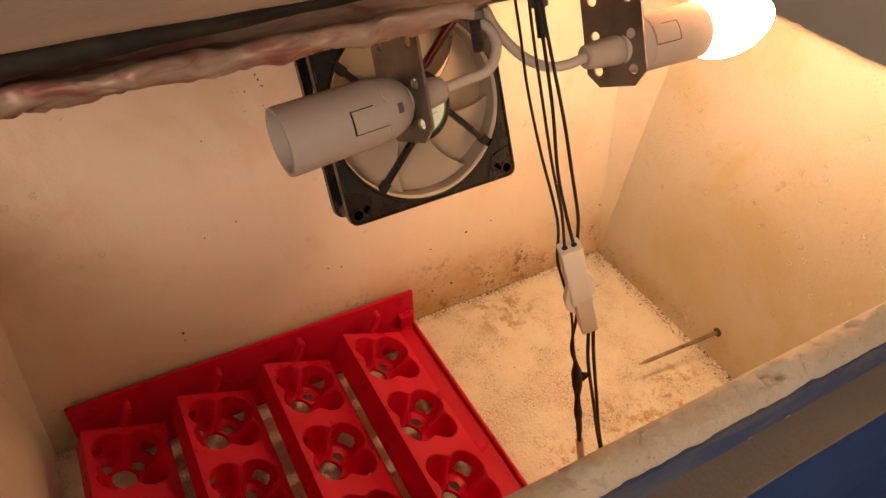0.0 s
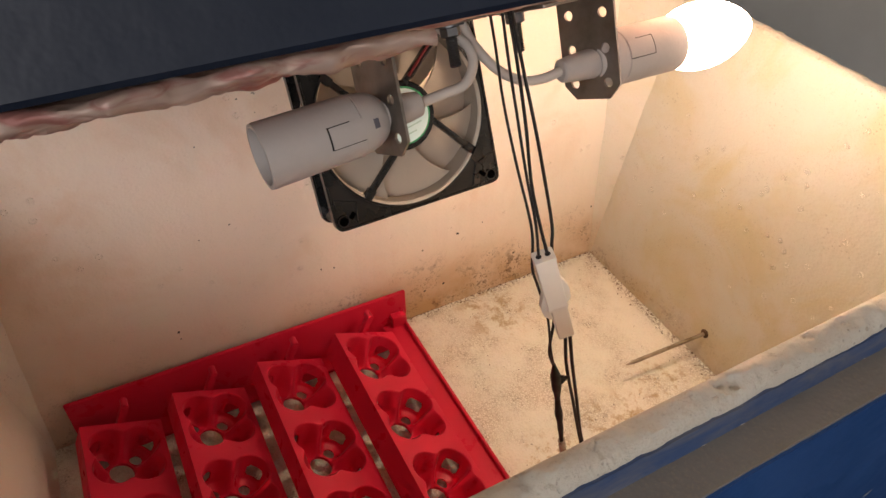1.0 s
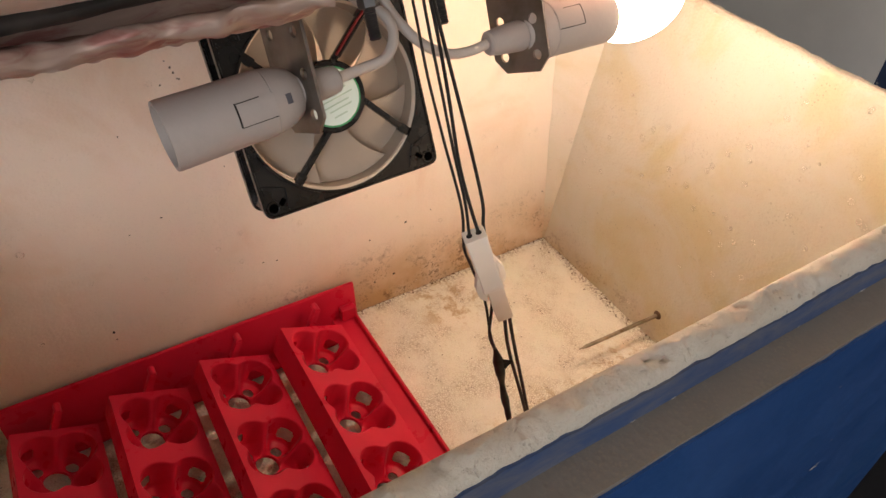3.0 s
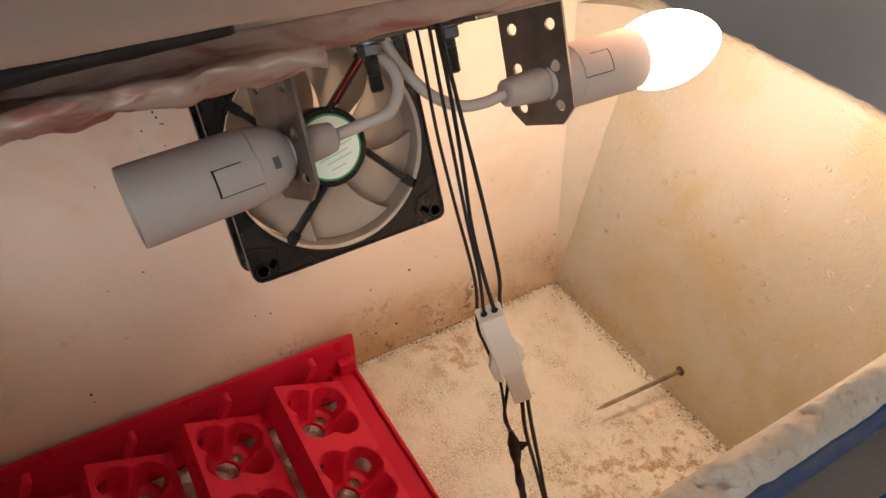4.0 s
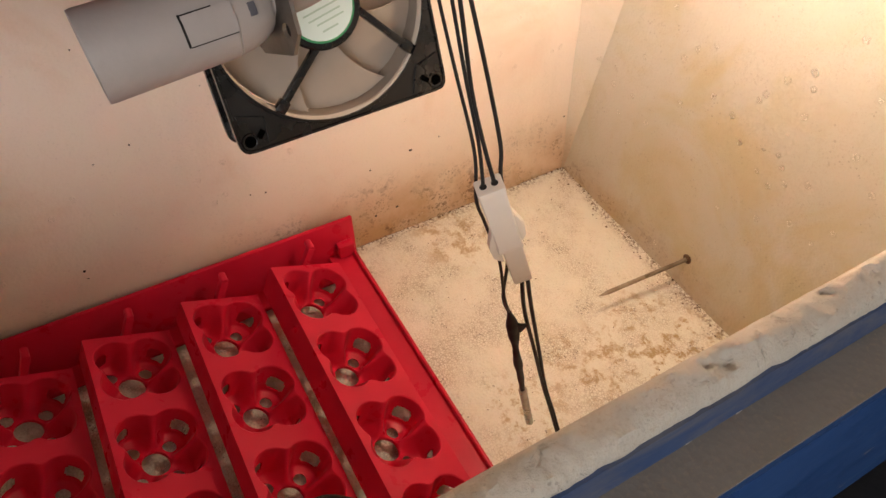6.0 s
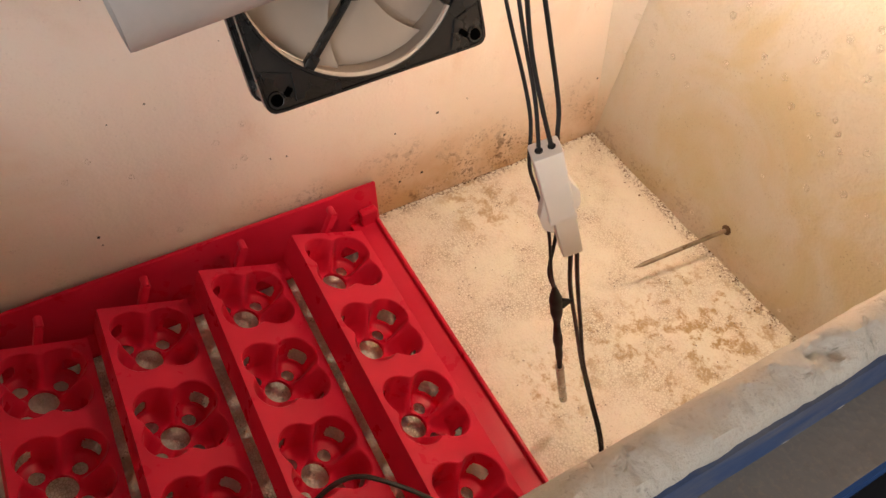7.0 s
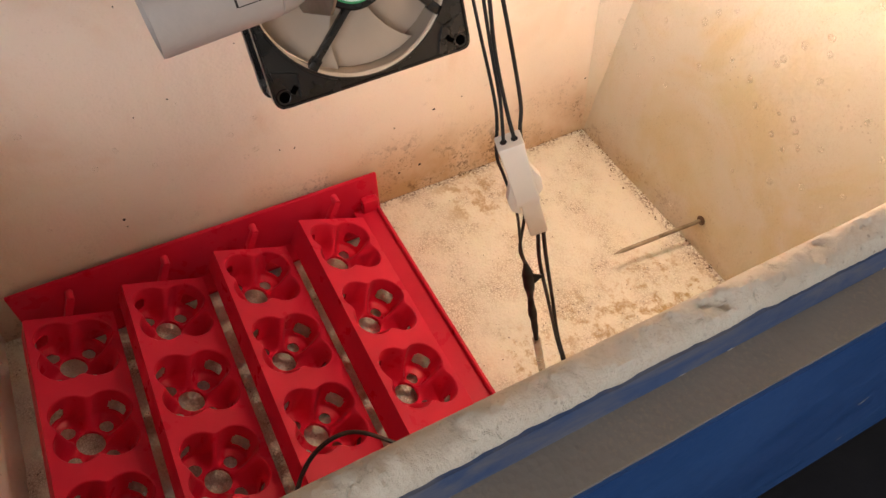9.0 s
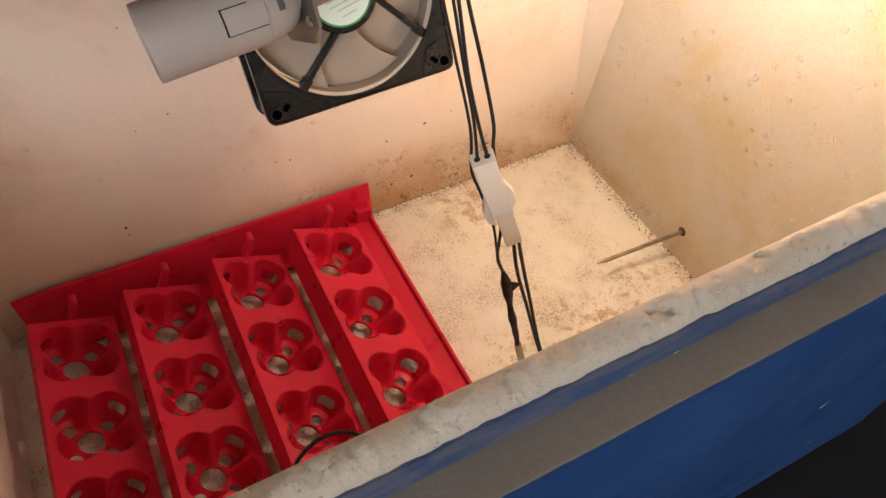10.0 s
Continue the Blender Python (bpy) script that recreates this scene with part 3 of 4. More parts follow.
part("foil_edge", rough_block(X0 + 0.008, -0.244, 0.148, 0.188, -0.0014, 0.0030, 220, 0.0014, 8, 16), M_FOIL, lid, "crumpled foil edge with the red tray's reflection painted on", LID, 60)
bm = rough_block(X0 + 0.010, -0.262, 0.184, 0.1925, -0.0085, -0.0022, 90, 0.0004, 4)
for v in bm.verts:
    if v.co.z > -0.006:
        f = min(1.0, max(0.0, (v.co.x + 0.36) / 0.10))
        v.co.z -= 0.0042 * f
part("black_strip", bm, plastic_material("dull_black_sheet", (0.02, 0.018, 0.017), 0.6, 0.6, dust=(0.09, 0.07, 0.06)), lid, "dull black plastic strip along the foil", LID, 60)
part("front_skin", block(LX0, LX1, LEN - 0.0012, LEN, -0.038, -0.0070, 0.0005, 1), M_LID_SHADED, lid, "blue painted front edge with shade darkened into its colour", LID)
part("drilled_hole", lathe([(0, 0.0016), (0.0003, 0.0016)], (-0.2853, LEN, -0.0102), (-0.2853, LEN + 1, -0.0102), 14), M_HOLE, lid, "small dark hole in the painted edge", LID)
part("side_skin", block(LX1 - 0.0014, LX1, -0.034, LEN - 0.0016, -0.036, -0.0100, 0.0005, 1), M_BLUE, lid, m=LID)
part("side_skin", block(LX0, LX0 + 0.0014, -0.034, LEN - 0.0016, -0.036, -0.0100, 0.0005, 1), M_BLUE, lid, m=LID)
part("top_skin", block(LX0, LX1, -0.034, LEN - 0.0016, -0.0358, -0.0345, 0.0005, 1), M_BLUE, lid, m=LID)

# ---- lamp brackets and lamp holders, fixed under the lid ----
BU, BW = 0.125, 0.0275
HOLES = [(du, v) for v in (0.0085, 0.0225, 0.0365) for du in (-0.0082, 0.0082)]


def bracket(x, foot, turn, label):
    """A perforated angle plate hanging from the lid at x; its foot runs along x by the signed length foot."""
    ob = thing("angle_bracket", LID @ Vector((x, BU, 0.0)), label, "bracket", "lamp brackets")
    bm = bmesh.new()
    h = BW / 2
    outline = [(-h, 0.0), (h, 0.0), (h, 0.0375), (h - 0.0055, 0.0432), (-h + 0.0055, 0.0432), (-h, 0.0375)]
    # front and back sheets with round holes, joined along outline and holes
    cells = 12
    sheets = []
    for side in (-0.0006, 0.0006):
        loops = [[bm.verts.new((x + side, BU + a, b)) for a, b in outline]]
        for du, v in HOLES:
            loops.append([bm.verts.new((x + side, BU + du + 0.0021 * math.cos(k * math.tau / cells), v + 0.0021 * math.sin(k * math.tau / cells))) for k in range(cells)])
        edges = []
        for loop in loops:
            for p, q in zip(loop, loop[1:] + loop[:1]):
                edges.append(bm.edges.new((p, q)))
        bmesh.ops.triangle_fill(bm, use_beauty=True, use_dissolve=False, edges=edges, normal=(1, 0, 0))
        sheets.append(loops)
    for la, lb in zip(*sheets):
        for i in range(len(la)):
            j = (i + 1) % len(la)
            bm.faces.new((la[i], la[j], lb[j], lb[i]))
    turned = LID @ Matrix.Translation((x, BU, 0)) @ pose(0, 0, 0, 0, 0, -turn) @ Matrix.Translation((-x, -BU, 0))
    part("plate", bm, M_STEEL, ob, m=turned, smooth=30)
    x2 = x + foot
    part("foot", block(min(x, x2), max(x, x2), BU - h, BU + h, 0.0004, 0.0018, 0.0003, 1), M_STEEL, ob, m=turned)
    return ob


bracket(-0.2415, 0.046, 13.0, "grey perforated steel angle bracket under the lid, empty lamp holder")
bracket(-0.1465, -0.044, 18.0, "grey perforated steel angle bracket under the lid, lit lamp")

SV = 0.0285


def lamp_holder(x, way, turn, dip, label, cut=0.0):
    """A candle lamp holder whose mouth points along way (+1 or -1) on the x axis, from the bracket at x."""
    ob = thing("lamp_holder", LID @ Vector((x, BU, SV)), label, "lamp holder", "lamp holders")
    ax = (LID.to_3x3() @ (pose(0, 0, 0, 0, 0, -turn).to_3x3() @ Vector((1, 0, way * dip)))).normalized()
    side = LID.to_3x3() @ (pose(0, 0, 0, 0, 0, -turn).to_3x3() @ Vector((0, 1, 0)))
    down = ax.cross(side)
    o = LID @ Vector((x, BU, SV))
    a = o + ax * way * 0.0006
    b = a + ax * way
    bm = lathe([(0.0, 0.0072), (0.0012, 0.0084), (0.004, 0.0100), (0.0075, 0.0110), (0.0110, 0.01145), (0.0112, 0.01125), (0.0117, 0.01165), (0.030, 0.0118), (0.0455 - cut, 0.0120), (0.0467 - cut, 0.0118),
                (0.0467 - cut, 0.0104), (0.044 - cut, 0.0101), (0.024, 0.0098), (0.023, 0.002)], a, b, 48)
    body = part("body", bm, M_SOCKET, ob)
    r = 0.0119
    # the latch on the side: a slightly proud tongue framed by a dark slot
    def patch(h0, h1, t0, t1, lift, thick, bm=None):
        bm = bm or bmesh.new()
        n = 8
        loops = []
        for i in range(n + 1):
            th = t0 + (t1 - t0) * i / n
            d = side * math.cos(th) + down * math.sin(th)
            loops.append([a + ax * way * h0 + d * (r + lift), a + ax * way * h1 + d * (r + lift),
                          a + ax * way * h1 + d * (r + lift - thick), a + ax * way * h0 + d * (r + lift - thick)])
        rings(bm, loops)
        return bm
    up = -0.30 if way > 0 else 0.0
    part("latch", patch(0.0112, 0.0240, up - 0.32, up + 0.32, 0.0002, 0.002), M_SOCKET, body, smooth=30)
    part("slot", patch(0.0240, 0.0246, up - 0.36, up + 0.34, 0.00006, 0.001), M_GAP, body, "dark slot round the latch")
    part("slot", patch(0.0116, 0.0240, up + 0.325, up + 0.352, 0.00004, 0.001), M_GAP, body)
    part("slot", patch(0.0160, 0.0240, up - 0.352, up - 0.325, 0.00002, 0.001), M_GAP, body)
    if way < 0:
        mark = patch(0.0052, 0.0074, -0.18, 0.14, -0.0010, 0.0008)
        part("moulded_mark", mark, M_INK, body, "small grey printed mark")
    c = o + ax * way * 0.0030
    part("strain_relief", lathe([(0, 0.0060), (0.0008, 0.0064), (0.0140, 0.0054), (0.0182, 0.0047), (0.0190, 0.0038), (0.0190, 0.0020)], c, c - ax * way, 32), M_SOCKET, ob, "tapered plastic cable sleeve")
    return ob


lamp_holder(-0.2415, -1, 2.0, 0.07, "empty white plastic candle lamp holder on a bracket")
lamp_holder(-0.1465, 1, 2.0, 0.0, "white plastic candle lamp holder carrying a lit bulb", 0.0034)

bulb = thing("light_bulb", LID @ Vector((-0.098, BU, SV)), "glowing white candle bulb screwed into its holder", "light bulb")
bax = LID.to_3x3() @ (pose(0, 0, 0, 0, 0, -2.0).to_3x3() @ Vector((1, 0, 0)))
ba = LID @ Vector((-0.1465, BU, SV)) + bax * 0.0408
prof = [(0.0030, 0.0080), (0.0052, 0.0098)]
for k in range(1, 23):
    s = k / 22
    prof.append((0.005 + 0.0490 * s, max(0.0004, 0.0150 * math.sin(math.pi * min(1.0, 0.20 + 0.80 * s ** 0.92)) ** 0.62)))
part("collar", lathe([(0, 0.0090), (0.004, 0.0098), (0.0049, 0.0090)], ba + bax * -0.0006, ba + bax, 32), M_SOCKET, bulb, "white plastic bulb collar")
part("glass", lathe(prof, ba, ba + bax, 40), M_BULB, bulb)

# cables of the lamp holders
def lidp(x, u, v):
    return LID @ Vector((x, u, v))


cab = thing("lamp_cable", lidp(-0.222, BU, SV), "pale grey lamp cable curving up into the lid", "cable", "lamp cables")
part("sheath", tube([lidp(-0.2255, BU - 0.0005, SV - 0.0011), lidp(-0.216, BU - 0.001, SV - 0.0022), lidp(-0.206, BU, SV - 0.004), lidp(-0.2005, BU - 0.001, SV - 0.011), lidp(-0.201, BU - 0.004, 0.010), lidp(-0.207, BU - 0.012, 0.003), lidp(-0.212, BU - 0.018, -0.006)], 0.0020, 14), M_CABLE, cab)
cab = thing("lamp_cable", lidp(-0.164, BU, SV), "pale grey lamp cable curving up into the lid", "cable", "lamp cables")
part("sheath", tube([lidp(-0.1625, BU + 0.0005, SV), lidp(-0.171, BU + 0.001, SV + 0.001), lidp(-0.180, BU, SV), lidp(-0.189, BU - 0.003, SV - 0.006), lidp(-0.195, BU - 0.008, 0.012), lidp(-0.198, BU - 0.010, 0.003), lidp(-0.200, BU - 0.012, -0.006)], 0.0020, 14), M_CABLE, cab)


# bolts through the feet
def bolt(x, u, length, label):
    ob = thing("hanging_bolt", lidp(x, u, 0.002), label, "bolt", "bolts under the lid")
    prof = [(0.0, 0.0024)]
    pitch = 0.0008
    k = 0.0
    while k < length:
        prof += [(k + pitch * 0.25, 0.0024), (k + pitch * 0.75, 0.00195)]
        k += pitch
    prof += [(length + 0.0004, 0.0017)]
    part("thread", lathe(prof, lidp(x, u, 0.001), lidp(x, u, 1.0), 20), M_BOLT, ob, smooth=20)
    part("nut", lathe([(0, 0.0034), (0.0004, 0.0040), (0.0034, 0.0040), (0.0038, 0.0034)], lidp(x, u, 0.0028), lidp(x, u, 1.0), 6), M_BOLT, ob, smooth=20)
    part("washer", lathe([(0, 0.0058), (0.0009, 0.0058)], lidp(x, u, 0.0019), lidp(x, u, 1.0), 24), M_BOLT, ob, smooth=20)
    return ob


bolt(-0.2065, 0.121, 0.0165, "zinc bolt with hexagon nut hanging below the lid")
bolt(-0.1775, 0.121, 0.0165, "zinc bolt with hexagon nut hanging below the lid")

# ---- the fan ----
FX, FV, FU = -0.2055, 0.0420, 0.0545
fan = thing("case_fan", lidp(FX, FU, 0.0), "black square case fan with dusty beige blades, hung under the lid", "fan")


def fan_m():
    """Fan space: x across, y up, z out of the front face."""
    o = LID @ Vector((FX, FU, FV))
    ex, ey, ez = LID.to_3x3() @ Vector((1, 0, 0)), LID.to_3x3() @ Vector((0, 0, -1)), LID.to_3x3() @ Vector((0, 1, 0))
    m = Matrix((ex, ey, ez)).transposed().to_4x4()
    m.translation = o
    return m @ pose(0, 0, 0, 0, 0, 1.2)


FAN = fan_m()
HALF, BORE = 0.046, 0.0435


def square_point(th, half, corner=0.0045):
    c, s = math.cos(th), math.sin(th)
    k = half / max(abs(c), abs(s))
    x, y = c * k, s * k
    # rounded corner
    m = half - corner
    if abs(x) > m and abs(y) > m:
        d = Vector((abs(x) - m, abs(y) - m))
        if d.length > 1e-9:
            lim = d.normalized() * corner
            x, y = math.copysign(m + lim.x, x), math.copysign(m + lim.y, y)
    return x, y


def flange(z0, z1):
    bm = bmesh.new()
    n = 96
    angles = sorted([k * math.tau / n for k in range(n)] + [math.pi / 4 + q * math.pi / 2 + e for q in range(4) for e in (-0.03, -0.015, 0.015, 0.03)])
    outer0 = [(*square_point(t, HALF), z0) for t in angles]
    outer1 = [(*square_point(t, HALF), z1) for t in angles]
    inner1 = [(BORE * math.cos(t), BORE * math.sin(t), z1) for t in angles]
    inner0 = [(BORE * math.cos(t), BORE * math.sin(t), z0) for t in angles]
    rib = [(*square_point(t, HALF - 0.0009), z1) for t in angles]
    step = [(*square_point(t, HALF - 0.0012), z1 - 0.0007) for t in angles]
    near = [((BORE + 0.0013) * math.cos(t), (BORE + 0.0013) * math.sin(t), z1 - 0.0007) for t in angles]
    lip = [((BORE + 0.0010) * math.cos(t), (BORE + 0.0010) * math.sin(t), z1) for t in angles]
    made = rings(bm, [outer0, outer1, rib, step, near, lip, inner1, inner0], (False, False))
    a, b = made[-1], made[0]
    for i in range(len(a)):
        j = (i + 1) % len(a)
        bm.faces.new((a[i], a[j], b[j], b[i]))
    return bm


part("front_flange", flange(-0.0042, 0.0), M_BLACK, fan, m=FAN, smooth=30)
part("back_flange", flange(-0.0254, -0.0212), M_BLACK, fan, m=FAN, smooth=30)
bm = bmesh.new()
N = 64
loops = [[(r * math.cos(k * math.tau / N), r * math.sin(k * math.tau / N), z) for k in range(N)] for r, z in ((0.0449, -0.0040), (0.0449, -0.0214), (0.0437, -0.0214), (0.0437, -0.0040))]
made = rings(bm, loops, (False, False))
part("duct", bm, M_DUST, fan, "duct wall coated with pale dust", FAN)
bm = bmesh.new()
loops = [[(r * math.cos(k * math.tau / N), r * math.sin(k * math.tau / N), z) for k in range(N)] for r, z in ((0.0436, -0.0040), (0.0428, -0.0043), (0.0426, -0.0200), (0.0436, -0.0210))]
rings(bm, loops, (False, False))
part("duct_lining", bm, M_DUCT, fan, "dull dusty wall of the duct", FAN)
bm = bmesh.new()
loops = [[((r + 0.0003 * noise.noise(Vector((5 * math.cos(k * math.tau / 128), 5 * math.sin(k * math.tau / 128), z * 900)))) * math.cos(k * math.tau / 128),
           (r + 0.0003 * noise.noise(Vector((5 * math.cos(k * math.tau / 128), 5 * math.sin(k * math.tau / 128), z * 900)))) * math.sin(k * math.tau / 128), z) for k in range(128)]
         for r, z in ((0.0437, -0.0012), (0.0428, -0.0018), (0.0423, -0.0030), (0.0429, -0.0042))]
rings(bm, loops, (False, False))
part("dust_lip", bm, M_DUST, fan, "pale crust of dust along the duct's edge", FAN)
for sx in (-1, 1):
    for sy in (-1, 1):
        c = Vector((sx * 0.04125, sy * 0.04125, 0))
        part("corner_boss", lathe([(-0.0006, 0.0034), (0.0, 0.0032), (0.0, 0.0025), (-0.0001, 0.0023)], c, c + Vector((0, 0, 1)), 20), M_BLACK, fan, m=FAN)
        part("screw_hole", lathe([(-0.0004, 0.0022), (0.00012, 0.0022)], c, c + Vector((0, 0, 1)), 16), M_HOLE, fan, m=FAN)
        bm = bmesh.new()
        tri = [(sx * 0.0438, sy * 0.0300), (sx * 0.0438, sy * 0.0345), (sx * 0.0335, sy * 0.0335)]
        tri2 = [(sx * 0.0300, sy * 0.0438), (sx * 0.0345, sy * 0.0438), (sx * 0.0335, sy * 0.0335)]
        for t3 in (tri, tri2):
            rings(bm, [[(a_, b_, -0.0006) for a_, b_ in t3], [(a_, b_, 0.0003) for a_, b_ in t3]])
        part("corner_web", bm, M_BLACK, fan, m=FAN, smooth=20)
        bm = block(-0.0017, 0.0017, -0.0010, 0.0010, -0.001, 0.0003)
        part("corner_slot", bm, M_HOLE, fan, m=FAN @ pose(sx * 0.0365, sy * 0.0395, 0, 0, 0, 45 if sx * sy > 0 else -45))
        part("corner_post", lathe([(0, 0.0036), (0.0172, 0.0036)], c + Vector((0, 0, -0.0213)), c + Vector((0, 0, 1)), 12), M_BLACK, fan, m=FAN)
# hub, struts and label
part("motor_mount", lathe([(0, 0.0168), (0.0050, 0.0168), (0.0058, 0.0160)], (0, 0, -0.0062), (0, 0, 1), 48), M_BLACK, fan, m=FAN)
lab = part("hub_label", lathe([(0, 0.0140), (0.0004, 0.0140)], (0, 0, -0.0004), (0, 0, 1), 48), M_LABEL_GREEN, fan, "white hub label with a green ring", FAN)
part("label_face", lathe([(0, 0.0131), (0.00025, 0.0131)], (0, 0, 0.0000), (0, 0, 1), 48), M_LABEL, lab, m=FAN)
for i, (w, y, x) in enumerate(((0.006, 0.0085, -0.003), (0.013, 0.0045, 0.0), (0.016, 0.002, 0.0), (0.018, -0.001, 0.001), (0.014, -0.0036, 0.0), (0.012, -0.006, 0.0015), (0.007, -0.0090, 0.0))):
    part("label_line", block(x - w / 2, x + w / 2, y - 0.00032, y + 0.00032, 0.00024, 0.0004), M_LABEL_INK, lab, m=FAN @ pose(0, 0, 0, 0, 0, 12))
for i, deg in enumerate((142, 52, -38, -128)):
    t = radians(deg)
    a = Vector((math.cos(t + 0.35) * 0.0155, math.sin(t + 0.35) * 0.0155, -0.003))
    b = Vector((math.cos(t) * 0.0442, math.sin(t) * 0.0442, -0.003))
    d = b - a
    bm = block(0, d.length, -0.0014, 0.0014, -0.0019, 0.0019, 0.0006, 2)
    strut = part("strut", bm, M_BLACK, fan, m=FAN @ Matrix.Translation(a) @ Matrix.Rotation(math.atan2(d.y, d.x), 4, "Z"))
    bm = block(d.length - 0.006, d.length - 0.0005, -0.0021, 0.0021, -0.0022, 0.0020, 0.0005, 2)
    part("strut_foot", bm, M_BLACK, strut, m=FAN @ Matrix.Translation(a) @ Matrix.Rotation(math.atan2(d.y, d.x), 4, "Z"))
    if i == 1:
        for k, mat in enumerate((M_RED_WIRE, M_WIRE)):
            o = Vector((-d.y, d.x, 0)).normalized() * (0.0006 - 0.0015 * k)
            pts = [FAN @ (a + d * s + o + Vector((0, 0, 0.0024))) for s in (0.12, 0.4, 0.7, 1.0)] + [FAN @ (b + o + Vector((0.006, 0.012, 0.004)))]
            part("lead", tube(pts, 0.0007, 8), mat, strut)
# rotor
rotor = part("rotor_hub", lathe([(0, 0.0150), (0.0010, 0.0162), (0.0150, 0.0166)], (0, 0, -0.0225), (0, 0, 1), 40), M_BLADE, fan, "dusty rotor", FAN)
for k in range(7):
    bm = bmesh.new()
    loops = []
    for i in range(9):
        r = 0.0160 + (0.0418 - 0.0160) * i / 8
        sweep = 0.25 * (i / 8) ** 1.3
        half = 0.49 + 0.05 * i / 8
        front, back = [], []
        for j in range(7):
            s = j / 6 * 2 - 1
            th = sweep + s * half + k * math.tau / 7
            z = -0.0145 + s * (0.0066 - 0.0014 * i / 8) + 0.0012 * (1 - s * s)
            front.append((r * math.cos(th), r * math.sin(th), z + 0.0005))
            back.append((r * math.cos(th), r * math.sin(th), z - 0.0005))
        loops.append(front + back[::-1])
    rings(bm, loops)
    part("blade", bm, M_BLADE, rotor, m=FAN)

# ---- hanging wires and their connector ----
con = thing("wire_connector", (-0.187, -0.175, 0.19), "white two-part plastic plug joining thin black wires", "connector")
CA, CB = Vector((-0.1955, -0.173, 0.2150)), Vector((-0.1800, -0.177, 0.1650))
cd = (CB - CA).normalized()
cs = Vector((0.86, -0.40, 0.0))
cs = (cs - cd * cs.dot(cd)).normalized()
CON = Matrix((cs, cd.cross(cs), -cd)).transposed().to_4x4()
CON.translation = CA
L = (CB - CA).length


def housing(w, d, z0, z1, lip, foot, dx=0.0):
    """A moulded sleeve: slightly tapered, with a lip at its open end and softened edges."""
    bm = bmesh.new()
    loops = []
    for z, k in ((z0, foot - 0.05), (z0 + 0.0005, foot), (z0 + 0.0024, foot), (z0 + 0.0030, 1.0), (z0 + (z1 - z0) * 0.5, 1.0), (z1 - 0.0022, 1.0 + lip * 0.3), (z1 - 0.0006, 1.0 + lip), (z1, 0.94 + lip)):
        c = 0.0004
        x, y = w * k, d * k
        loops.append([(dx + px, py, z) for px, py in ((x, -y + c), (x, y - c), (x - c, y), (-x + c, y), (-x, y - c), (-x, -y + c), (-x + c, -y), (x - c, -y))])
    rings(bm, loops)
    return bm


CON = CON @ pose(0, 0, 0, 0, 0, -9)
upper = part("upper_housing", housing(0.0043, 0.0034, -L * 0.60, 0.0, 0.05, 1.07), M_CONNECTOR, con, m=CON, smooth=25)
part("lower_housing", housing(0.0036, 0.0028, -L, -L * 0.57, 0.0, 0.98, 0.0006), M_CONNECTOR, con, m=CON, smooth=25)
for sx in (-1, 1):
    # springy side latches: ramped ears
    bm = bmesh.new()
    prof = [(0.0036, -L * 0.64), (0.0066, -L * 0.57), (0.0070, -L * 0.45), (0.0058, -L * 0.38), (0.0044, -L * 0.30), (0.0036, -L * 0.30)]
    rings(bm, [[(sx * x, y, z - (0.10 * L if sx < 0 else -0.03 * L)) for x, z in prof] for y in (-0.0017, 0.0017)])
    bmesh.ops.bevel(bm, geom=bm.edges[:], offset=0.0004, segments=2, affect="EDGES")
    part("side_latch", bm, M_CONNECTOR, upper, m=CON, smooth=30)
for x in (-0.0019, 0.0019):
    part("pin_hole", lathe([(0, 0.0012), (0.0003, 0.0012)], (x, 0, -0.0001), (x, 0, 1), 12), M_GAP, upper, m=CON)


def strand(name, points, r, label, group="hanging wires", mat=None, wobble=0.0):
    ob = thing(name, points[0], label, "wire", group)
    part("insulation", tube(points, r, 8, wobble=wobble), mat or M_WIRE, ob)
    return ob


def cpt(dx, s, dy=0.0):
    return CON @ Vector((dx, dy, -s * L))


W = "thin black wire hanging from the lid into the plug"
strand("hanging_wire", [(-0.1910, -0.1104, 0.300), (-0.1913, -0.1210, 0.280), (-0.1916, -0.1305, 0.260), (-0.1924, -0.1444, 0.240), (-0.1958, -0.1640, 0.222), cpt(-0.0052, 0.12, -0.002), cpt(-0.0052, 0.35, -0.002), cpt(-0.0050, 0.75, -0.001), (-0.1858, -0.177, 0.156), (-0.1812, -0.176, 0.142)], 0.00058, "thin black wire hanging past the plug to the sensor")
strand("hanging_wire", [(-0.1915, -0.1220, 0.300), (-0.1918, -0.1310, 0.280), (-0.1920, -0.1410, 0.260), (-0.1932, -0.1530, 0.240), (-0.1952, -0.1650, 0.226), cpt(-0.0020, 0.02)], 0.00060, W)
strand("hanging_wire", [(-0.1922, -0.1280, 0.300), (-0.1926, -0.1390, 0.280), (-0.1948, -0.1510, 0.262), (-0.1945, -0.1585, 0.240), (-0.1945, -0.1670, 0.226), cpt(0.0018, 0.02)], 0.00068, W)
strand("hanging_wire", [(-0.1929, -0.1315, 0.300), (-0.1930, -0.1436, 0.280), (-0.1922, -0.1545, 0.260), (-0.1889, -0.1595, 0.240), (-0.1874, -0.1660, 0.222), cpt(0.0046, 0.06, -0.0045), cpt(0.0020, 0.5, -0.0045), cpt(-0.0025, 0.9, -0.0042), (-0.1840, -0.174, 0.152), (-0.1805, -0.175, 0.140)], 0.00068, W)
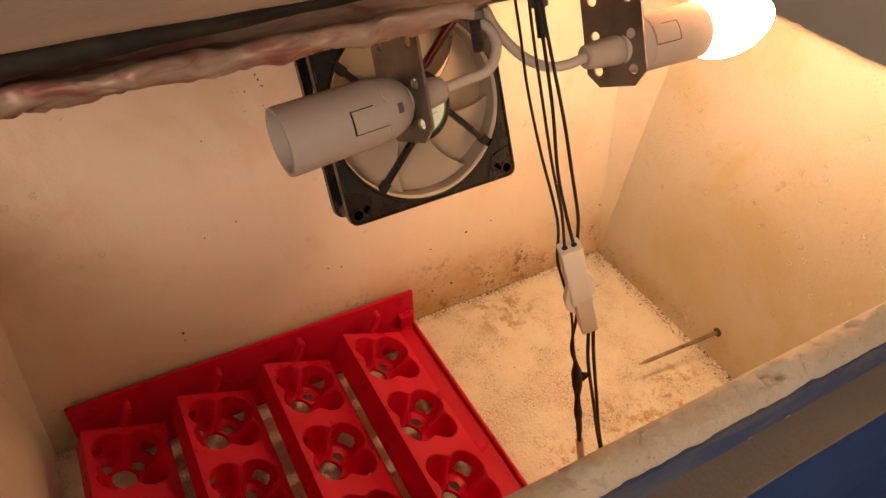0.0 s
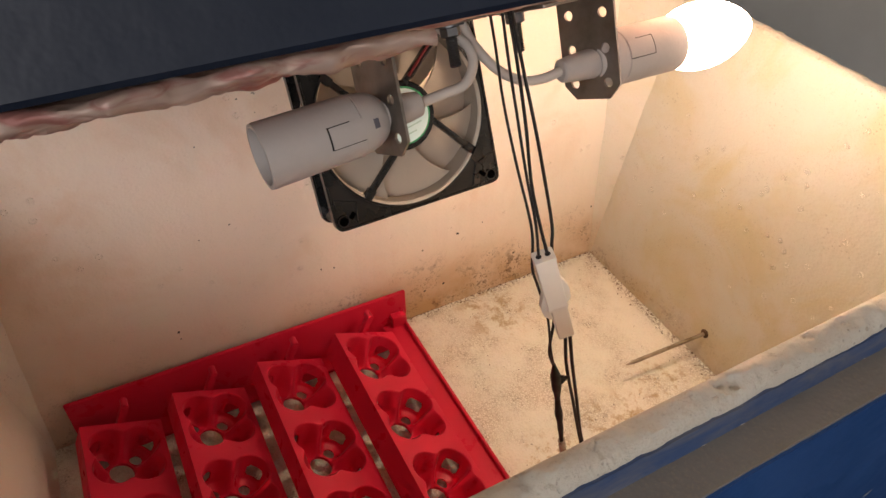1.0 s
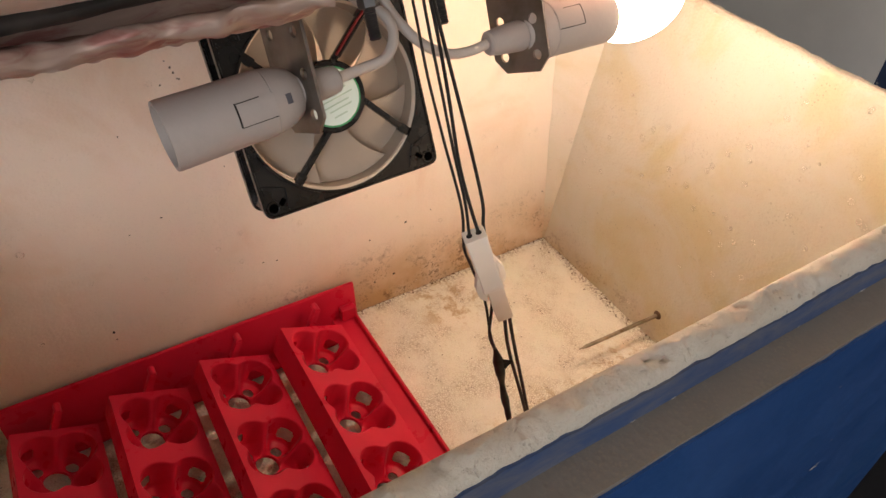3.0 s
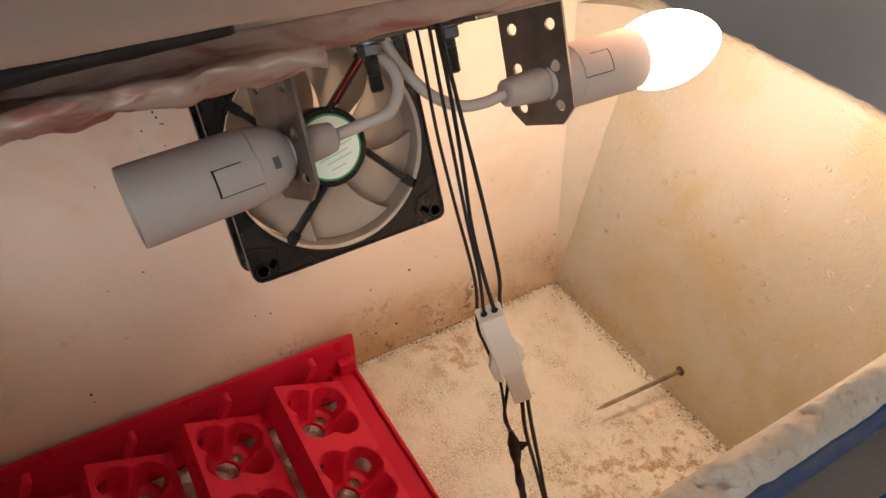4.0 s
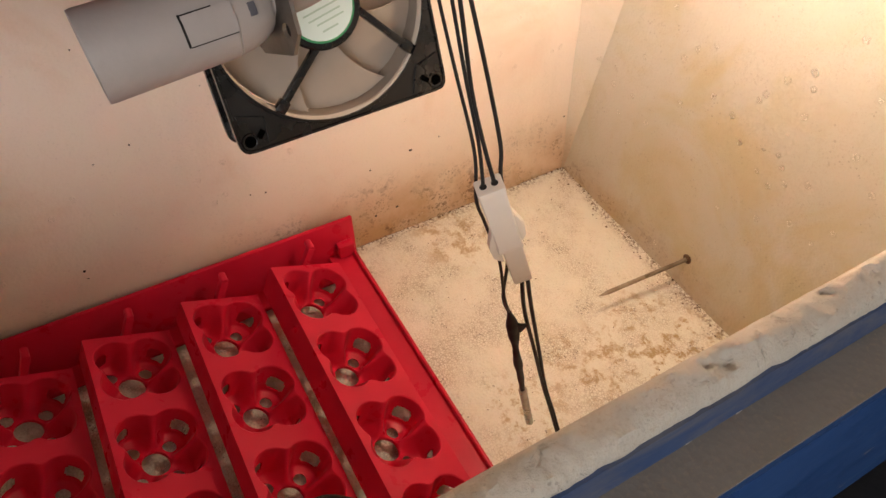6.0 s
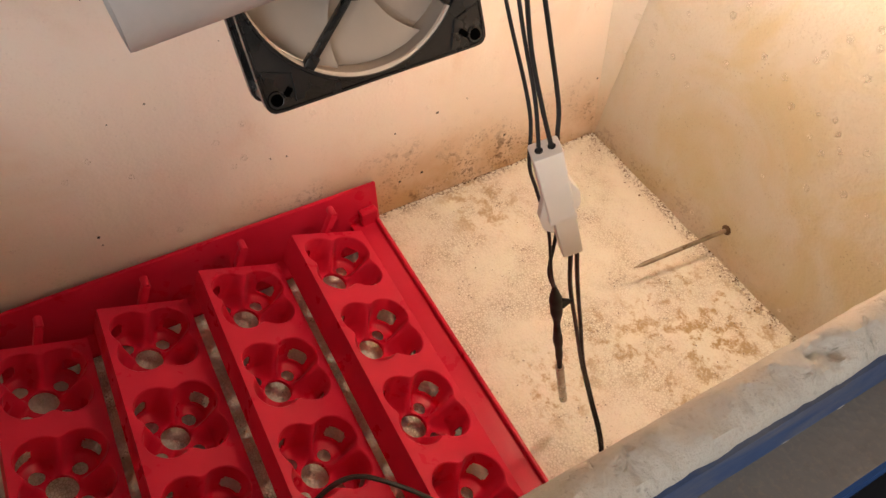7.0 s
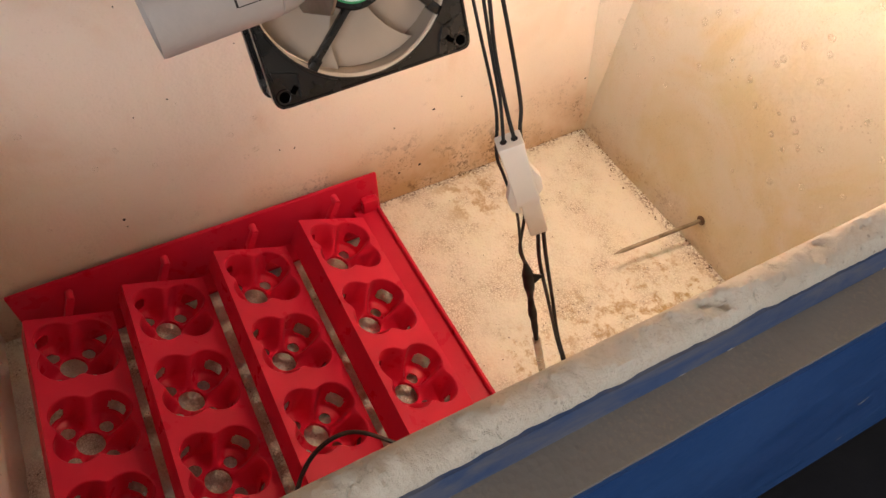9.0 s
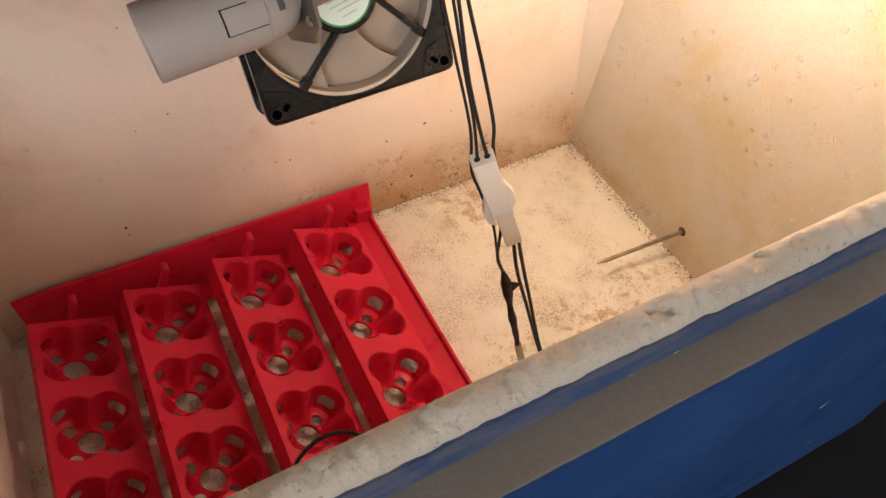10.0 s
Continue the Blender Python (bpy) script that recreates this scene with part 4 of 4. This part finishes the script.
# below the plug: the taped sensor lead
sensor = thing("temperature_probe", (-0.164, -0.176, 0.02), "steel tipped sensor on a black taped lead", "sensor")
part("tape", tube([(-0.1815, -0.176, 0.143), (-0.1790, -0.176, 0.133), (-0.1762, -0.176, 0.120), (-0.1730, -0.176, 0.104), (-0.1690, -0.176, 0.087), (-0.1650, -0.176, 0.068)], 0.0017, 12, wobble=0.25, widths=(0.5, 1.0, 1.35, 1.45, 1.25, 0.85, 1.0, 1.15, 0.95, 0.8, 0.7)), M_TAPE, sensor, "wrinkled black insulating tape", smooth=60)
bm = block(-0.002, 0.0028, -0.0006, 0.0006, -0.0035, 0.0035, 0.0004, 1)
part("tape_end", bm, M_TAPE, sensor, m=pose(-0.1765, -0.1775, 0.1305, 10, 20, -20))
part("steel_tip", lathe([(0, 0.0016), (0.0004, 0.0020), (0.0440, 0.0020), (0.0450, 0.0014)], (-0.1652, -0.176, 0.069), (-0.1535, -0.176, 0.020), 16), M_PROBE, sensor, "bare steel tube")
# the pair that runs on to the floor and loops over the tray
for k in range(2):
    o = 0.0011 * k
    strand("long_wire", [cpt(0.0008 + 0.0020 * k, 0.98), (-0.1745 + 3 * o, -0.177, 0.140), (-0.1650 + 2 * o, -0.178, 0.105), (-0.1560 + o, -0.180, 0.070), (-0.1490 + o, -0.186, 0.040), (-0.150 + o, -0.205, 0.014),
                         (-0.170, -0.224 - o, 0.006), (-0.205, -0.224 - o, 0.022), (-0.232, -0.206 - o, 0.046), (-0.250, -0.188 - o, 0.056 + o), (-0.268, -0.174 - o, 0.059 + o), (-0.288, -0.176 - o, 0.056 + o), (-0.304, -0.190 - o, 0.046), (-0.310, -0.206 - o, 0.040)],
           0.00085, "black wire dropping from the plug and looping over the egg tray", "long wires")

# ---- the egg tray ----
tray = thing("egg_tray", (-0.29, -0.12, 0.0), "red plastic egg tray with four rows of clover cups", "egg tray")
PITCH, CELL, SW, TZ, ROLL = 0.0545, 0.0512, 0.0470, 0.0375, 25.0
NS = 128


def clover(th, r0=0.0124, rl=0.0114):
    """Outer outline of four overlapping circles set on the diagonals."""
    q = (th % (math.pi / 2)) - math.pi / 4
    disc = rl * rl - (r0 * math.sin(q)) ** 2
    return r0 * math.cos(q) + math.sqrt(max(disc, 0.0))


ANG = [k * math.tau / NS for k in range(NS)]


def soft_clover(th, width):
    """The clover outline with its inward points rounded off."""
    return sum(clover(th + width * (k / 6 - 1)) for k in range(13)) / 13


def strip_mesh(cells):
    """A row of cells round clover holes, with skirts, its back end at y = 0 and its left edge at x = 0."""
    bm = bmesh.new()
    half_c = CELL / 2
    for c in range(cells):
        cx, cy = SW / 2, -(half_c - 0.0015) - c * CELL
        back = 0.0015 if c == 0 else 0.0
        rect, hole, low = [], [], []
        for t in ANG:
            co, si = math.cos(t), math.sin(t)
            k = min((SW / 2) / abs(co) if abs(co) > 1e-6 else 9, half_c / abs(si) if abs(si) > 1e-6 else 9)
            y = cy + si * k
            rect.append((cx + co * k, min(y, 0.0), 0))
            r = soft_clover(t, 0.13)
            hole.append((cx + co * (r + 0.0006), cy + si * (r + 0.0006), 0))
            low.append((cx + co * r, cy + si * r, -0.0006))
        rings(bm, [rect, hole, low], (False, False))
    bmesh.ops.remove_doubles(bm, verts=bm.verts[:], dist=0.00001)
    length = -(-(half_c - 0.0015) - (cells - 1) * CELL - half_c)
    for x0, x1 in ((0, 0.0012), (SW - 0.0012, SW)):
        block(x0, x1, -length, 0, -0.0150 if x0 == 0 else -0.0085, -0.0002, bm=bm)
    for y0, y1 in ((-0.0012, 0), (-length, -length + 0.0012)):
        block(0.0012, SW - 0.0012, y0, y1, -0.0085, -0.0002, bm=bm)
    return bm


def cup_mesh():
    """Clover pocket: ridges between the lobes run down as arms to a central ring; a curved slot in each lobe wall, a round hole in each lobe floor."""
    bm = bmesh.new()
    levels, depth, ring = 30, 0.0205, 0.0072
    rows, plan = [], []
    for i in range(levels + 1):
        s = i / levels
        row, marks = [], []
        for t in ANG:
            side = (t % (math.pi / 2)) - math.pi / 4
            q = abs(side) / (math.pi / 4)
            top = soft_clover(t, 0.13 + 0.22 * min(1.0, s * 1.6))
            # lobe: straight wall, then a bowl running in to the ring
            if s < 0.50:
                lr, lz = top * (1 - 0.10 * s / 0.50), s / 0.50 * 0.86
            else:
                f = (s - 0.50) / 0.50
                lr, lz = top * 0.90 + (ring - top * 0.90) * f, 0.86 + 0.10 * math.sin(f * math.pi) - 0.02 * f
            ar, az = top + (ring - top) * s ** 0.9, 0.84 * s
            low = 0.60 - 0.42 * s
            w = min(max((q - low) / (0.98 - low), 0.0), 1.0)
            w = w * w * (3 - 2 * w)
            r, z = lr + (ar - lr) * w, lz + (az - lz) * w
            row.append(bm.verts.new((r * math.cos(t), r * math.sin(t), -0.0006 - depth * z)))
            marks.append((r * math.cos(side), r * math.sin(side), q, s))
        rows.append(row)
        plan.append(marks)
    # short collar below the central ring
    lip = [bm.verts.new((ring * math.cos(t), ring * math.sin(t), -0.0006 - depth * 0.84 - 0.0020)) for t in ANG]
    for j in range(NS):
        bm.faces.new((rows[-1][j], rows[-1][(j + 1) % NS], lip[(j + 1) % NS], lip[j]))
    wide, mid = 0.0036, 0.0134
    for i in range(levels):
        for j in range(NS):
            k = (j + 1) % NS
            four = (plan[i][j], plan[i][k], plan[i + 1][k], plan[i + 1][j])
            u, v = sum(p[0] for p in four) / 4 - mid, sum(p[1] for p in four) / 4
            q, s = sum(p[2] for p in four) / 4, sum(p[3] for p in four) / 4
            if ((s - 0.315) / 0.11) ** 4 + (q / 0.31) ** 4 < 1 or (s > 0.52 and math.hypot(u, v) < wide):
                continue
            bm.faces.new((rows[i][j], rows[i][k], rows[i + 1][k], rows[i + 1][j]))
    # round off the floor holes
    for i in range(levels + 1):
        for j in range(NS):
            vert, (a, b, q, s) = rows[i][j], plan[i][j]
            d = math.hypot(a - mid, b)
            if s > 0.52 and abs(d - wide) < 0.0012 and vert.is_boundary and 0 < i < levels:
                turn = ANG[j] - math.atan2(b, a)
                x, y = mid + (a - mid) * wide / d, b * wide / d
                vert.co.x, vert.co.y = x * math.cos(turn) - y * math.sin(turn), x * math.sin(turn) + y * math.cos(turn)
    bmesh.ops.delete(bm, geom=[v for v in bm.verts if not v.link_faces], context="VERTS")
    return bm


def plain_mesh(name, bm, mat, smooth=35):
    bmesh.ops.recalc_face_normals(bm, faces=bm.faces)
    me = bpy.data.meshes.new(name)
    bm.to_mesh(me)
    bm.free()
    me.materials.append(mat)
    me.shade_smooth()
    me.set_sharp_from_angle(angle=radians(smooth))
    return me


STRIP = plain_mesh("row_strip", strip_mesh(4), M_RED, 30)
bmc = cup_mesh()
bmesh.ops.solidify(bmc, geom=bmc.faces[:], thickness=0.0010)
CUP = plain_mesh("egg_cup", bmc, M_RED, 60)
bmp = block(-0.0021, 0.0021, -0.0016, 0.0030, -0.0080, 0.0130, 0.0006)
lathe([(0, 0.0022), (0.0070, 0.0022)], (0, -0.0012, 0.0128), (0, 1, 0.0128), 14, bm=bmp)
PEG = plain_mesh("peg", bmp, M_RED, 35)
SKIRT = plain_mesh("skirt", block(0.00005, 0.00115, -0.2030, -0.0005, -0.0195, -0.0151), M_RED)
base = ROOT[tray].inverted()
for i in range(4):
    x = -0.4025 + i * PITCH
    strip = new("row_strip", STRIP)
    strip.parent = tray
    strip.matrix_basis = base @ pose(x, -0.0205, TZ, 0, ROLL, 0)
    if i == 3:
        skirt = new("skirt", SKIRT)
        skirt.parent = strip
    peg = new("peg", PEG)
    peg.parent = strip
    peg.matrix_basis = pose(SW / 2, 0.0014, 0)
    for c in range(4):
        cup = new("egg_cup", CUP)
        cup.parent = strip
        cup.matrix_basis = pose(SW / 2, -(CELL / 2 - 0.0015) - c * CELL, 0)
bm = bmesh.new()
loops = [[(x, y, 0.0022), (x, y + 0.0026, 0.0022), (x, y2 + 0.0026, z), (x, y2, z)] for x, y, y2, z in ((-0.4085, -0.0085, -0.0050, 0.0415), (-0.1785, -0.0085, -0.0050, 0.0370))]
rings(bm, loops)
bmesh.ops.bevel(bm, geom=bm.edges[:], offset=0.0005, segments=2, affect="EDGES")
part("back_plate", bm, M_RED, tray, "tall red back edge")
part("rail", block(-0.4085, -0.1985, -0.0230, -0.0060, 0.0015, 0.0035, 0.0005, 1), M_RED, tray)
part("side_rail", block(-0.1985, -0.1822, -0.2300, -0.0072, 0.0085, 0.0105, 0.0005, 1), M_RED, tray, "low red side flange")
part("side_lip", block(-0.1830, -0.1808, -0.2300, -0.0072, 0.0015, 0.0140, 0.0006, 1), M_RED, tray)
part("corner_gusset", block(-0.1925, -0.1812, -0.0130, -0.0070, 0.0106, 0.0215, 0.0006, 1), M_RED, tray)
part("rail", block(-0.4085, -0.1785, -0.2340, -0.2305, 0.0015, 0.0240, 0.0005, 1), M_RED, tray)

# ---- the nail in the end wall ----
nail = thing("nail", (0.0, -0.129, 0.0225), "long steel nail sticking out of the end wall", "nail")
na, nb = Vector((0.0035, -0.1292, 0.0230)), Vector((-0.0655, -0.1230, 0.0180))
part("shank", lathe([(0, 0.0014), (0.0620, 0.0014), (0.0685, 0.0003)], na, nb, 14), M_NAIL, nail)
part("head", lathe([(0, 0.0030), (0.0006, 0.0034), (0.0018, 0.0034), (0.0024, 0.0026)], na + (na - nb).normalized() * -0.0005, nb, 20), M_RUST, nail, "rusty nail head")

# ---- beside the box ----
plank = thing("upright_plank", (0.115, -0.195, GROUND_Z), "dark blue painted upright plank beside the foam box", "plank")
part("board", block(0.105, 0.125, -0.235, -0.150, GROUND_Z, 1.0, 0.0015), M_BLUE_DARK, plank)
